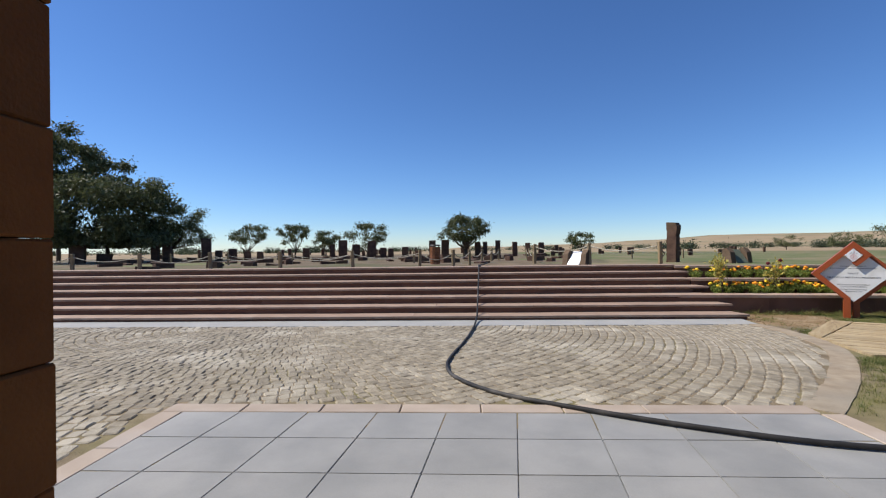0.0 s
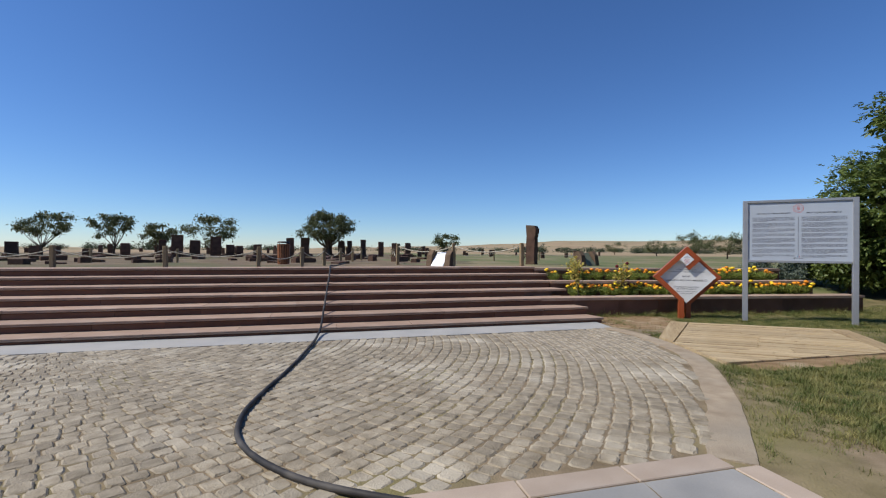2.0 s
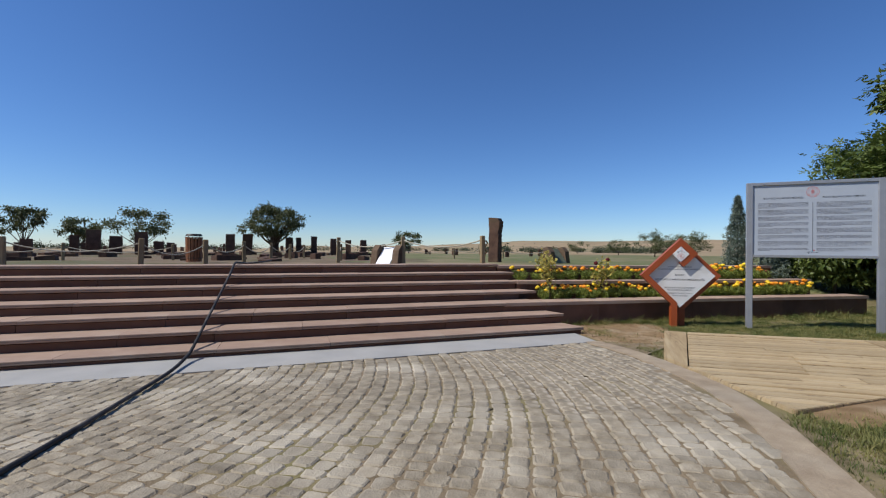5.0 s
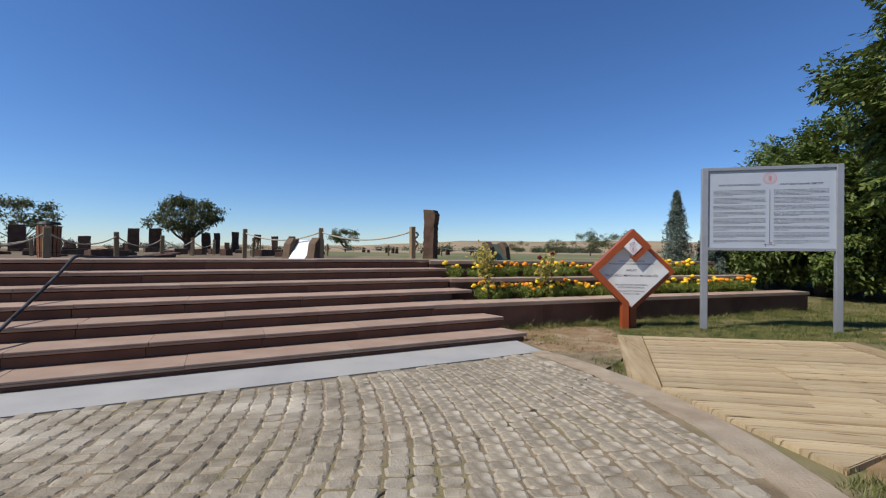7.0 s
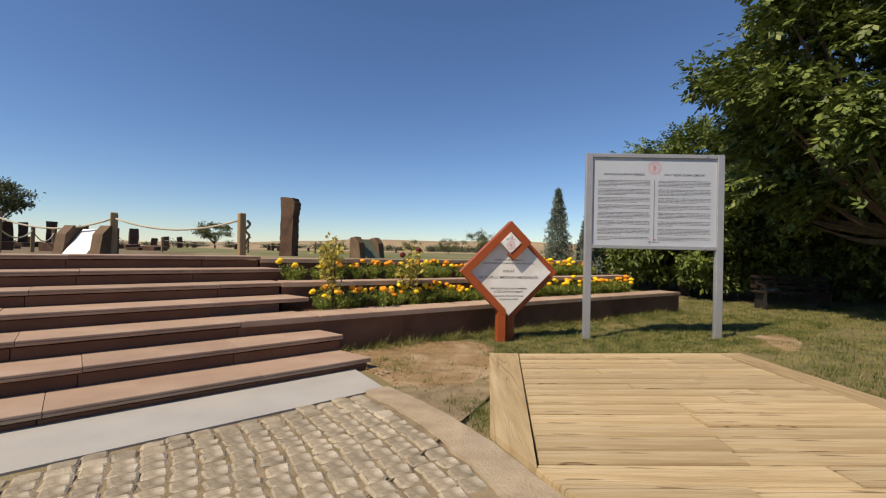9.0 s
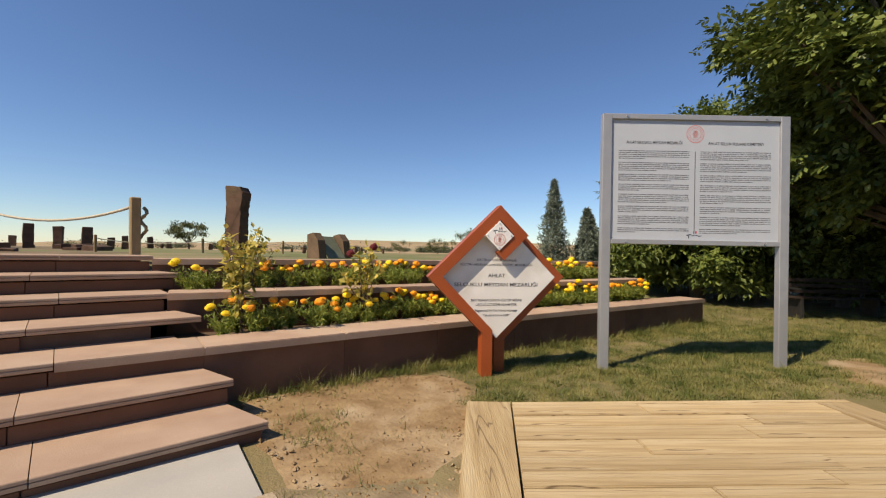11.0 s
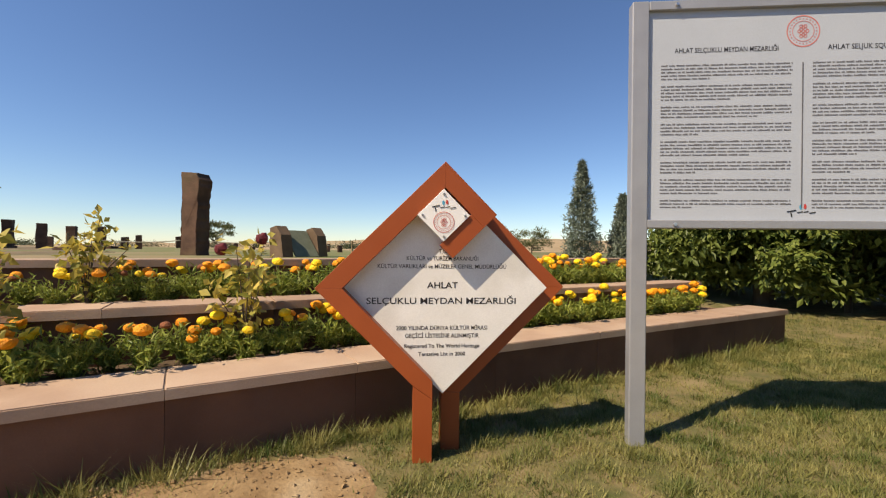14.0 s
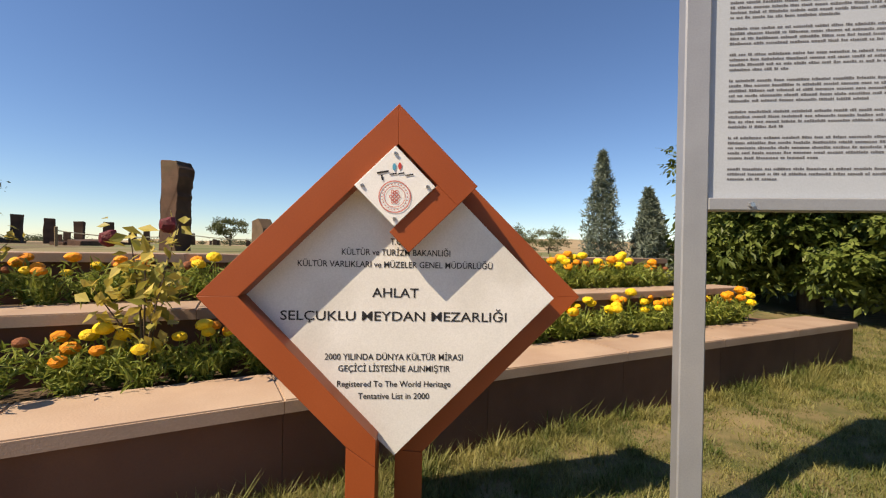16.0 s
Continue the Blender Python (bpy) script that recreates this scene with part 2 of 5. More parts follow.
def tube(bm, pts, radii, sides=8, cap=True):
    """A tube along points, tapered by radii."""
    rings = []
    up = Vector((0.13, 0.21, 1)).normalized()
    for i, p in enumerate(pts):
        p = Vector(p)
        d = (Vector(pts[min(i + 1, len(pts) - 1)]) - Vector(pts[max(i - 1, 0)])).normalized()
        s = d.cross(up)
        if s.length < 0.05:
            s = d.cross(Vector((1, 0, 0)))
        s.normalize()
        u = s.cross(d)
        r = radii[i] if isinstance(radii, (list, tuple)) else radii
        rings.append([bm.verts.new(p + (s * math.cos(a) + u * math.sin(a)) * r) for a in (2 * math.pi * k / sides for k in range(sides))])
    for a, b in zip(rings, rings[1:]):
        for k in range(sides):
            bm.faces.new((a[k], a[(k + 1) % sides], b[(k + 1) % sides], b[k]))
    if cap:
        bm.faces.new(rings[0][::-1])
        bm.faces.new(rings[-1])
    return bm


def smoothed(pts, steps=8):
    """A Catmull-Rom curve through the points."""
    p = [Vector(q) for q in pts]
    p = [p[0] * 2 - p[1], *p, p[-1] * 2 - p[-2]]
    out = []
    for i in range(1, len(p) - 2):
        a, b, c, d = p[i - 1:i + 3]
        for k in range(steps):
            t = k / steps
            out.append(0.5 * (2 * b + (c - a) * t + (2 * a - 5 * b + 4 * c - d) * t * t + (3 * b - a - 3 * c + d) * t ** 3))
    out.append(p[-2])
    return out


def text_mesh(words, size, bold=0.0, align="CENTER", width=None):
    c = bpy.data.curves.new("text", "FONT")
    c.body = words
    c.size = size
    c.align_x = align
    c.align_y = "CENTER"
    c.resolution_u = 3
    c.offset = bold * 0.22
    ob = bpy.data.objects.new("text", c)
    scene.collection.objects.link(ob)
    bpy.context.view_layer.update()
    me = bpy.data.meshes.new_from_object(ob.evaluated_get(bpy.context.evaluated_depsgraph_get()))
    if width:
        xs = [v.co.x for v in me.vertices]
        k = width / (max(xs) - min(xs))
        me.transform(Matrix.Diagonal((k, 1, 1, 1)))
    bpy.data.objects.remove(ob)
    bpy.data.curves.remove(c)
    return me


# ---------------------------------------------------------------- ground
S = lambda a, b, v: (lambda t: t * t * (3 - 2 * t))(min(1.0, max(0.0, (v - a) / (b - a))))
KERB = [(5.38, 7.44), (6.18, 8.22), (6.76, 8.86), (7.33, 9.54), (7.80, 10.22), (8.16, 10.98), (8.46, 11.90), (8.60, 12.60), (8.66, 13.32)]
CENTRE = Vector((-1.7, 14.0))


def level(x, y):
    """Height of the forecourt and lawn."""
    return 0.29 * min(1.0, max(0.0, (13.3 - y) / 5.85))


def terrain(x, y):
    z = level(x, y) - 0.022
    brow = 17.2 if x < 8.6 else 17.05 - 0.157 * (min(x, 16.6) - 8.6)
    rise = S(brow - 0.2, brow + 0.25, y) if x < 16.4 else S(15.4, 21.0, y) * (1 - 0.25 * S(16.2, 22, x))
    z = z + (1.06 - z) * rise
    r = math.hypot(x - 5, y - 10)
    if r > 60:
        a = math.atan2(x - 5, y - 10)
        far = S(60, 900, r)
        z += 2.0 * far * noise.noise((x / 260, y / 260, 0.3)) - 2.5 * far
        z += S(300, 1500, r) * (1 + 16 * S(-0.1, 0.2, a) + 22 * S(0.25, 0.6, a) * (1 - 0.5 * S(0.9, 1.5, a)) + 9 * noise.noise((a * 5.1, r / 900, 2.0)) + 4 * noise.noise((a * 15, r / 500, 5.0)))
    return z


def spaced(lo, hi, step, limit):
    out = list(np.arange(lo, hi + step / 2, step))
    d = step
    v = hi
    while v < limit:
        d *= 1.22
        v += d
        out.append(v)
    d = step
    v = lo
    while v > -limit:
        d *= 1.22
        v -= d
        out.insert(0, v)
    return out


gx, gy = spaced(-12, 24, 0.4, 3200), spaced(0, 26, 0.4, 3200)
gv = [(x, y, terrain(x, y)) for y in gy for x in gx]
nx = len(gx)
gf = [(j * nx + i, j * nx + i + 1, (j + 1) * nx + i + 1, (j + 1) * nx + i) for j in range(len(gy) - 1) for i in range(nx - 1)]
M_STEPPE = material("dry_steppe", (0.29, 0.205, 0.112), (0.38, 0.28, 0.16), 0.02, 0.95, 0.6, 35, c3=(0.17, 0.165, 0.075), big=0.012)
M_LAWN = material("lawn", (0.19, 0.145, 0.07), (0.07, 0.082, 0.022), 5.0, 0.95, 1.0, 45, c3=(0.22, 0.17, 0.085), big=1.1)
M_FIELD = material("watered_field", (0.085, 0.125, 0.03), (0.19, 0.17, 0.075), 0.8, 0.95, 1.0, 9, c3=(0.25, 0.19, 0.105), big=0.16)
M_GRAVES = material("stony_ground", (0.115, 0.08, 0.045), (0.21, 0.155, 0.09), 1.3, 0.95, 1.0, 20, c3=(0.085, 0.095, 0.03), big=0.3)
ground = link("ground", mesh_from("ground", gv, gf, M_LAWN, True))
ground.data.materials.append(M_FIELD)
ground.data.materials.append(M_STEPPE)
ground.data.materials.append(M_GRAVES)
for p in ground.data.polygons:
    c = p.center
    if c.y > 16.2 + noise.noise(c * 0.3):
        d = (c - Vector((5, 10, 0))).length
        wet = d < 85 and c.x > 8.5 + 0.03 * d + 2 * noise.noise(c * 0.2) or d < 40 and noise.noise(c * 0.12) > 0.35
        p.material_index = 1 if wet else 3 if d < 62 else 2
tagged(ground, "short patchy lawn running out into dry steppe and low hills", "ground", kind="structure")


def ground_patch(name, poly, lift, mat, label, category="ground", seed=1, rough=0.004, flat_top=False):
    """Bare earth of uneven outline laid on the lawn."""
    pts = smoothed([(x, y, 0) for x, y in poly + poly[:1]], 6)[:-1]
    rnd = random.Random(seed)
    out = [(p.x + rnd.uniform(-0.03, 0.03), p.y + rnd.uniform(-0.03, 0.03)) for p in pts]
    cx, cy = sum(p[0] for p in out) / len(out), sum(p[1] for p in out) / len(out)
    verts, faces, rings = [(cx, cy, terrain(cx, cy) + lift)], [], 16
    for k in range(1, rings + 1):
        f = k / rings
        for x, y in out:
            px, py = cx + (x - cx) * f, cy + (y - cy) * f
            e = lift * (1 if flat_top else 1 - f ** 4) + rough * noise.noise((px * 5, py * 5, 1)) * (1 - f) - (0.12 if 0.3 < px < 4.9 and py < 7.1 else 0) - (0.02 if k == rings else 0)
            verts.append((px, py, terrain(px, py) + e))
    n = len(out)
    for i in range(n):
        faces.append((0, 1 + i, 1 + (i + 1) % n))
        for k in range(rings - 1):
            a, b = 1 + k * n, 1 + (k + 1) * n
            faces.append((a + i, b + i, b + (i + 1) % n, a + (i + 1) % n))
    return tagged(link(name, mesh_from(name, verts, faces, mat, True)), label, category, kind="structure")


M_DIRT = material("bare_earth", (0.19, 0.118, 0.056), (0.30, 0.205, 0.107), 5.0, 0.95, 1.0, 30, c3=(0.40, 0.315, 0.205), big=1.5)
DIRT = [(8.76, 13.95), (8.70, 13.0), (9.0, 12.45), (9.6, 12.85), (10.3, 13.45), (10.8, 13.95), (10.85, 14.45), (10.3, 14.76), (9.6, 14.84), (8.95, 14.88)]
NEAR_DIRT = [(7.70, 9.75), (8.3, 9.98), (9.3, 10.0), (10.6, 9.85), (11.1, 9.5), (9.6, 9.42), (8.0, 9.42)]
ground_patch("ground_dirt", DIRT, 0.02, M_DIRT, "trodden bare brown earth beside the steps", rough=0.022)
ground_patch("ground_dirt", [(13.6, 11.6), (14.6, 11.9), (15.2, 11.6), (14.2, 11.2), (13.4, 11.2)], 0.018, M_DIRT, "small bare patch in the lawn", seed=2)
ground_patch("ground_dirt", NEAR_DIRT, 0.018, M_DIRT, "strip of bare earth along the timber deck", seed=3)

# ---------------------------------------------------------------- forecourt paving
bed = ground_patch("road_bed", [(CENTRE.x + 10.4 * math.cos(a), CENTRE.y - 0.6 + 10.4 * math.sin(a) * 0.93) for a in (math.pi + math.pi * k / 24 for k in range(25))],
                   0.0185, material("joint_sand", (0.16, 0.12, 0.07), (0.28, 0.215, 0.135), 5, 0.95, 0.8, 60, c3=(0.19, 0.17, 0.065)), "earth and moss between the cobbles", seed=4, flat_top=True)


def inside(poly, x, y):
    hit = False
    for (x0, y0), (x1, y1) in zip(poly, poly[1:] + poly[:1]):
        if (y0 > y) != (y1 > y) and x < (x1 - x0) * (y - y0) / (y1 - y0) + x0:
            hit = not hit
    return hit


PAV = (-0.17, 5.20, 1.0, 7.46)
court = tagged(link("pavement_cobbles", mesh_from("pavement", [(-16, 13.25, -0.08), (8.3, 13.25, -0.08), (8.3, 13.2, -0.08), (-16, 13.2, -0.08)], [(0, 1, 2, 3)], M_COBBLE)),
               "grey-brown stone setts laid in concentric arcs", "paving", kind="structure")
rnd = random.Random(7)


def sett_shape(w, d, seed):
    """One sett in its own frame: a slightly domed top, chamfered edges and uneven corners."""
    r = random.Random(seed)
    j = lambda s: r.uniform(-s, s)
    base = []
    for sx_, sy_ in ((-1, -1), (1, -1), (1, 1), (-1, 1)):
        cx_, cy_, cut = sx_ * w / 2 + j(0.05), sy_ * d / 2 + j(0.06), r.uniform(0.07, 0.2)
        two = [(cx_ - sx_ * cut, cy_ + j(0.02)), (cx_ + j(0.02), cy_ - sy_ * cut)]
        base += two if sx_ * sy_ < 0 else two[::-1]
    v = [(x, y, -0.05) for x, y in base] + [(x * 0.99, y * 0.99, -0.003 + j(0.002)) for x, y in base] + [(x * 0.80, y * 0.80, 0.006 + j(0.003)) for x, y in base]
    f = [tuple(range(16, 24))]
    for a in (0, 8):
        for k in range(8):
            f.append((a + k, a + (k + 1) % 8, a + 8 + (k + 1) % 8, a + 8 + k))
    return v, f


SETTS = [sett_shape(1, 1, 100 + k) for k in range(12)]
NEAR_SETT = [mesh_from("sett", [(x * 0.105, y * 0.103, z) for x, y, z in sett_shape(1, 1, 100 + k)[0]], SETTS[k][1], M_COBBLE_ONE) for k in range(12)]
near_count = 0
cv, cf = [], []
for ring in range(5, 70):
    rad = ring * 0.147
    size = 0.122
    a_end, a_now = 2 * math.pi, math.pi + rnd.random() * size / rad
    while a_now < a_end:
        length = size * rnd.uniform(0.75, 1.3)
        a = a_now + length / 2 / rad
        a_now += length / rad
        shift = rad + rnd.uniform(-0.006, 0.006) + 0.03 * noise.noise((a * 7, rad * 0.8, 2))
        x, y = CENTRE.x + shift * math.cos(a), CENTRE.y + shift * math.sin(a)
        if y > 13.24 or x < -11:
            continue
        if x > PAV[0] - 0.27 and x < PAV[1] + 0.2 and y < PAV[3] + 0.24:
            continue
        if y > 7.4 and x > float(np.interp(y, [p[1] for p in KERB], [p[0] for p in KERB])) - 0.34:
            continue
        if x > 5.2 and y < 7.75:
            continue
        if y < 4.5 or rad > 10.22 - 0.1 * math.sin(a * 3):
            continue
        w, d = length * rnd.uniform(0.92, 1.0), 0.147 * rnd.uniform(0.88, 0.97)
        z = level(x, y) + rnd.uniform(-0.006, 0.006)
        turn = a + math.pi / 2 + rnd.uniform(-0.05, 0.05)
        if 5.9 < x < 8.2 and 10.4 < y < 13.0 and near_count < 300:
            near_count += 1
            link("sett", NEAR_SETT[rnd.randrange(12)], court, m=Matrix.LocRotScale((x, y, z), Euler((rnd.uniform(-0.03, 0.03), rnd.uniform(-0.03, 0.03), turn)), (w / 0.105, d / 0.103, 1)))
            continue
        v, f = SETTS[rnd.randrange(12)]
        c, s = math.cos(turn), math.sin(turn)
        o = len(cv)
        cv.extend((x + (px * w) * c - (py * d) * s, y + (px * w) * s + (py * d) * c, z + pz) for px, py, pz in v)
        cf.extend(tuple(q + o for q in face) for face in f)
rest = link("setts", mesh_from("setts", cv, cf, M_COBBLE), court)
rest["kind"] = "stuff"

# kerb band of rough concrete round the setts
outer = smoothed([(x, y, 0) for x, y in KERB], 6)
kv, kf = [], []
for i, p in enumerate(outer):
    d = (outer[min(i + 1, len(outer) - 1)] - outer[max(i - 1, 0)]).normalized()
    nrm = Vector((-d.y, d.x, 0))
    q = p + nrm * (0.27 + 0.04 * noise.noise((i * 0.7, 0, 0)))
    e = p + nrm * 0.02 * noise.noise((i * 1.3, 3, 0))
    for pt, h in ((e, -0.1), (e, 0.006), (q, 0.008), (q, -0.1)):
        kv.append((pt.x, pt.y, level(pt.x, pt.y) + h))
for i in range(len(outer) - 1):
    for k in range(3):
        a = i * 4 + k
        kf.append((a, a + 1, a + 5, a + 4))
kf += [(0, 1, 2, 3), (len(kv) - 1, len(kv) - 2, len(kv) - 3, len(kv) - 4)]
tagged(link("kerb", mesh_from("kerb", kv, kf, M_KERB)), "rough pale concrete kerb round the setts", "kerb", kind="structure")

# grey slabs and their pink border
slabs = tagged(link("pavement", part("pavement_bed", boxed(PAV[0], PAV[1], PAV[2], PAV[3], 0.10, 0.262), M_CORE, None).data), "large grey stone paving slabs with dark joints", "paving", kind="structure")
bpy.data.objects.remove(bpy.data.objects["pavement_bed"])
SLAB = {}


def piece(name, dx, dy, h, mat, parent, x, y, z, key, bevel=0.004):
    if key not in SLAB:
        SLAB[key] = part(name, boxed(-dx / 2, dx / 2, -dy / 2, dy / 2, -h, 0, bevel=bevel), mat, parent)
        ob = SLAB[key]
    else:
        ob = link(name, SLAB[key].data, parent)
    ob.matrix_basis = pose(x, y, z, rnd.uniform(-0.15, 0.15), rnd.uniform(-0.15, 0.15), 0)
    return ob


xs = [-0.17, 0.34, 0.94, 1.54, 2.13, 2.73, 3.34, 3.94, 4.55, 5.20]
ys = [7.46 - 0.505 * k for k in range(13)]
for a, b in zip(xs, xs[1:]):
    for c, d in zip(ys[1:], ys):
        lean_a, lean_b = (0.03 if a < 0 else 0.12), (0.0 if b > 5 else 0.12)
        quad = [(a + lean_a * (c - 7.46) + 0.002, c + 0.002), (b + lean_b * (c - 7.46) - 0.002, c + 0.002), (b + lean_b * (d - 7.46) - 0.002, d - 0.002), (a + lean_a * (d - 7.46) + 0.002, d - 0.002)]
        part("paving_slab", prism(quad, 0.24, 0.29 + rnd.uniform(-0.001, 0.001), 0.004), M_PAVER, slabs)
x = PAV[0] - 0.2
while x < PAV[1] - 0.2:
    piece("border_stone", 0.69, 0.185, 0.06, M_PINK, slabs, x + 0.35, PAV[3] + 0.1, 0.294, ("pb",), 0.006)
    x += 0.7
y = PAV[3]
while y > 1.5:
    for bx in (PAV[0] - 0.1, PAV[1] + 0.1):
        piece("border_stone", 0.185, 0.69, 0.06, M_PINK, slabs, bx, y - 0.35, 0.294, ("pc",), 0.006)
    y -= 0.7

# ---------------------------------------------------------------- steps
NOSE = [14.0, 14.5, 15.0, 15.5, 16.0, 16.46, 16.95]
TOP = [0.11 + 0.1735 * k for k in range(7)]
END = [8.88, 8.80, 8.60, 8.80, 8.62, 8.78, 8.62]
LEFT = -24.0
stairs = tagged(link("stairs", part("core", boxed(LEFT, 8.5, 14.07, 19.0, -0.1, 0.045), M_CORE, None).data), "seven long steps of brown-red stone", "stairs", kind="structure")
bpy.data.objects.remove(bpy.data.objects["core"])
for k in range(1, 7):
    part("step_core", boxed(LEFT, 8.42 if k == 3 else 8.5, NOSE[k] + 0.075, 19.0, TOP[k - 1] - 0.02, TOP[k] - 0.07), M_CORE, stairs)
strip = tagged(link("pavement_strip", part("strip", prism([(LEFT, 13.25), (8.60, 13.29), (8.70, 14.1), (LEFT, 14.1)], -0.1, 0.006), M_STRIP, None).data), "pale smooth concrete strip at the foot of the steps", "paving", kind="structure")
bpy.data.objects.remove(bpy.data.objects["strip"])


def tread(length, depth, slant=0.0):
    """A tread slab with a rounded nose, overhanging its riser; slant cuts its far end."""
    bm = bmesh.new()
    prof = [(depth, -0.065), (0.010, -0.054), (0.002, -0.05), (0, -0.031), (0, -0.028), (0.008, -0.0265), (0.008, -0.0225), (0, -0.021), (0.001, -0.007), (0.004, -0.002), (0.010, 0), (depth, 0)]
    ends = []
    for x, sl in ((0, 0), (length, slant)):
        ends.append([bm.verts.new((x + sl * (y / depth), y, z)) for y, z in prof])
    n = len(prof)
    bm.faces.new(ends[0])
    bm.faces.new(ends[1][::-1])
    for i in range(n):
        bm.faces.new((ends[0][i], ends[0][(i + 1) % n], ends[1][(i + 1) % n], ends[1][i]))
    bmesh.ops.recalc_face_normals(bm, faces=bm.faces)
    return bm


cache = {}


def shared(name, key, make, mat, parent, m):
    if key not in cache:
        cache[key] = part(name, make(), mat, parent)
        ob = cache[key]
    else:
        ob = link(name, cache[key].data, parent)
    ob.matrix_basis = m
    return ob


rnd = random.Random(11)
for k in range(7):
    depth = (NOSE[k + 1] - NOSE[k] + 0.09) if k < 6 else 0.62
    depth = round(depth, 2)
    x = END[k]
    first = True
    while x > LEFT:
        length = rnd.choice((1.2, 1.5, 1.8)) if not first else (1.16 if k in (0, 1, 3, 5) else 0.8)
        slant = -0.14 if first and k in (0, 1, 3, 5) else 0.0
        m = pose(x - length, NOSE[k] + rnd.uniform(-0.003, 0.003), TOP[k] + rnd.uniform(-0.002, 0.002), 0, rnd.uniform(-0.06, 0.06), 0)
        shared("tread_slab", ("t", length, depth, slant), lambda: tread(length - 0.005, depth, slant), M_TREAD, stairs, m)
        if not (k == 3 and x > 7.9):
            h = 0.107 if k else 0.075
            shared("riser_slab", ("r", length, k > 0), lambda: boxed(0.002, length - 0.003, 0, 0.045, -0.066 - h, -0.066, bevel=0.004), M_RISER_SHADED, stairs, pose(x - length - 0.03, NOSE[k] + 0.035, TOP[k]))
        x -= length
        first = False
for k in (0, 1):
    part("end_slab", boxed(END[k] - 0.17, END[k] - 0.12, NOSE[k] + 0.05, NOSE[k + 1] + 0.05, -0.05 if k == 0 else TOP[0], TOP[k] - 0.067), M_RISER_SHADED, stairs)

# ---------------------------------------------------------------- planter walls
WALLS = {
    "lower": ([(7.80, 15.0), (8.7, 14.93), (9.9, 14.82), (11.0, 14.71), (12.2, 14.58), (13.4, 14.43), (14.6, 14.27), (15.8, 14.10), (17.05, 13.93)], TOP[2], -0.1, 0.50),
    "middle": ([(8.60, 15.97), (9.6, 15.78), (10.7, 15.60), (11.9, 15.42), (13.1, 15.25), (14.3, 15.07), (15.4, 14.91), (16.4, 14.77)], TOP[4], 0.30, 0.42),
    "upper": ([(8.60, 16.92), (9.6, 16.76), (10.7, 16.58), (11.9, 16.40), (13.1, 16.22), (14.3, 16.05), (15.4, 15.90), (16.4, 15.75)], 1.115, 0.60, 0.42),
}


def offset(pts, d):
    out = []
    for i, p in enumerate(pts):
        a, b = Vector(pts[max(i - 1, 0)]), Vector(pts[min(i + 1, len(pts) - 1)])
        t = (b - a).normalized()
        out.append((p[0] - t.y * d, p[1] + t.x * d))
    return out


for name, (line, top, low, depth) in WALLS.items():
    wall = tagged(link("wall_" + name, part("wall_core", prism(offset(line, 0.09) + offset(line, depth - 0.05)[::-1], low, top - 0.068), M_CORE, None).data),
                  "low planter wall of brown stone with a pale cap", "planter wall", kind="structure")
    bpy.data.objects.remove(bpy.data.objects["wall_core"])
    front, back, face, face2 = line, offset(line, depth), offset(line, 0.04), offset(line, 0.088)
    for i in range(len(line) - 1):
        lerp = lambda p, q, f: (p[0] + (q[0] - p[0]) * f, p[1] + (q[1] - p[1]) * f)
        g = 0.0012
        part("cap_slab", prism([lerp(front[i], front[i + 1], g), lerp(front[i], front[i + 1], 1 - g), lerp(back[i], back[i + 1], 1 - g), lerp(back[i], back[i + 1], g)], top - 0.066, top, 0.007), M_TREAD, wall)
        part("facing_slab", prism([lerp(face[i], face[i + 1], g), lerp(face[i], face[i + 1], 1 - g), lerp(face2[i], face2[i + 1], 1 - g), lerp(face2[i], face2[i + 1], g)], low, top - 0.067), M_RISER_SHADED, wall)
end_wall = tagged(link("wall_end", part("end_core", prism([(17.01, 13.99), (17.06, 14.42), (16.55, 15.6), (16.3, 15.55), (16.62, 14.5), (16.6, 14.05)], -0.1, TOP[2] - 0.07), M_RISER_SHADED, None).data), "brown stone end of the planter", "planter wall", kind="structure")
bpy.data.objects.remove(bpy.data.objects["end_core"])
for nm, a, b, z in (("soil_lower", "lower", "middle", 0.40), ("soil_middle", "middle", "upper", 0.745)):
    la, lb = offset(WALLS[a][0], WALLS[a][3] - 0.06), offset(WALLS[b][0], 0.05)
    la = [p for p in la if p[0] > 8.55]
    poly = la + lb[::-1]
    tagged(link(nm, part("soil", prism(poly, z - 0.2, lambda x, y: z + 0.02 * noise.noise((x * 3, y * 3, 0))), M_SOIL, None).data), "dark planting soil in the raised bed", "soil", kind="structure")
    bpy.data.objects.remove(bpy.data.objects["soil"])

# ---------------------------------------------------------------- timber deck
U, V = Vector((0.743, -0.669)), Vector((0.669, 0.743))
uv = lambda u, v: (U.x * u + V.x * v, U.y * u + V.y * v)
deck_top = lambda x, y: level(x, y) * 0.9 + 0.035
DECK = [(-1.42, 17.02), (1.66, 17.02), (1.60, 14.55), (-0.80, 12.50), (-1.61, 14.52)]


def clip(poly, keep):
    """Cut a polygon by the half plane a*u + b*v <= c."""
    a, b, c = keep
    out = []
    for p, q in zip(poly, poly[1:] + poly[:1]):
        dp, dq = a * p[0] + b * p[1] - c, a * q[0] + b * q[1] - c
        if dp <= 0:
            out.append(p)
        if (dp < 0) != (dq < 0) and dp != dq:
            f = dp / (dp - dq)
            out.append((p[0] + (q[0] - p[0]) * f, p[1] + (q[1] - p[1]) * f))
    return out


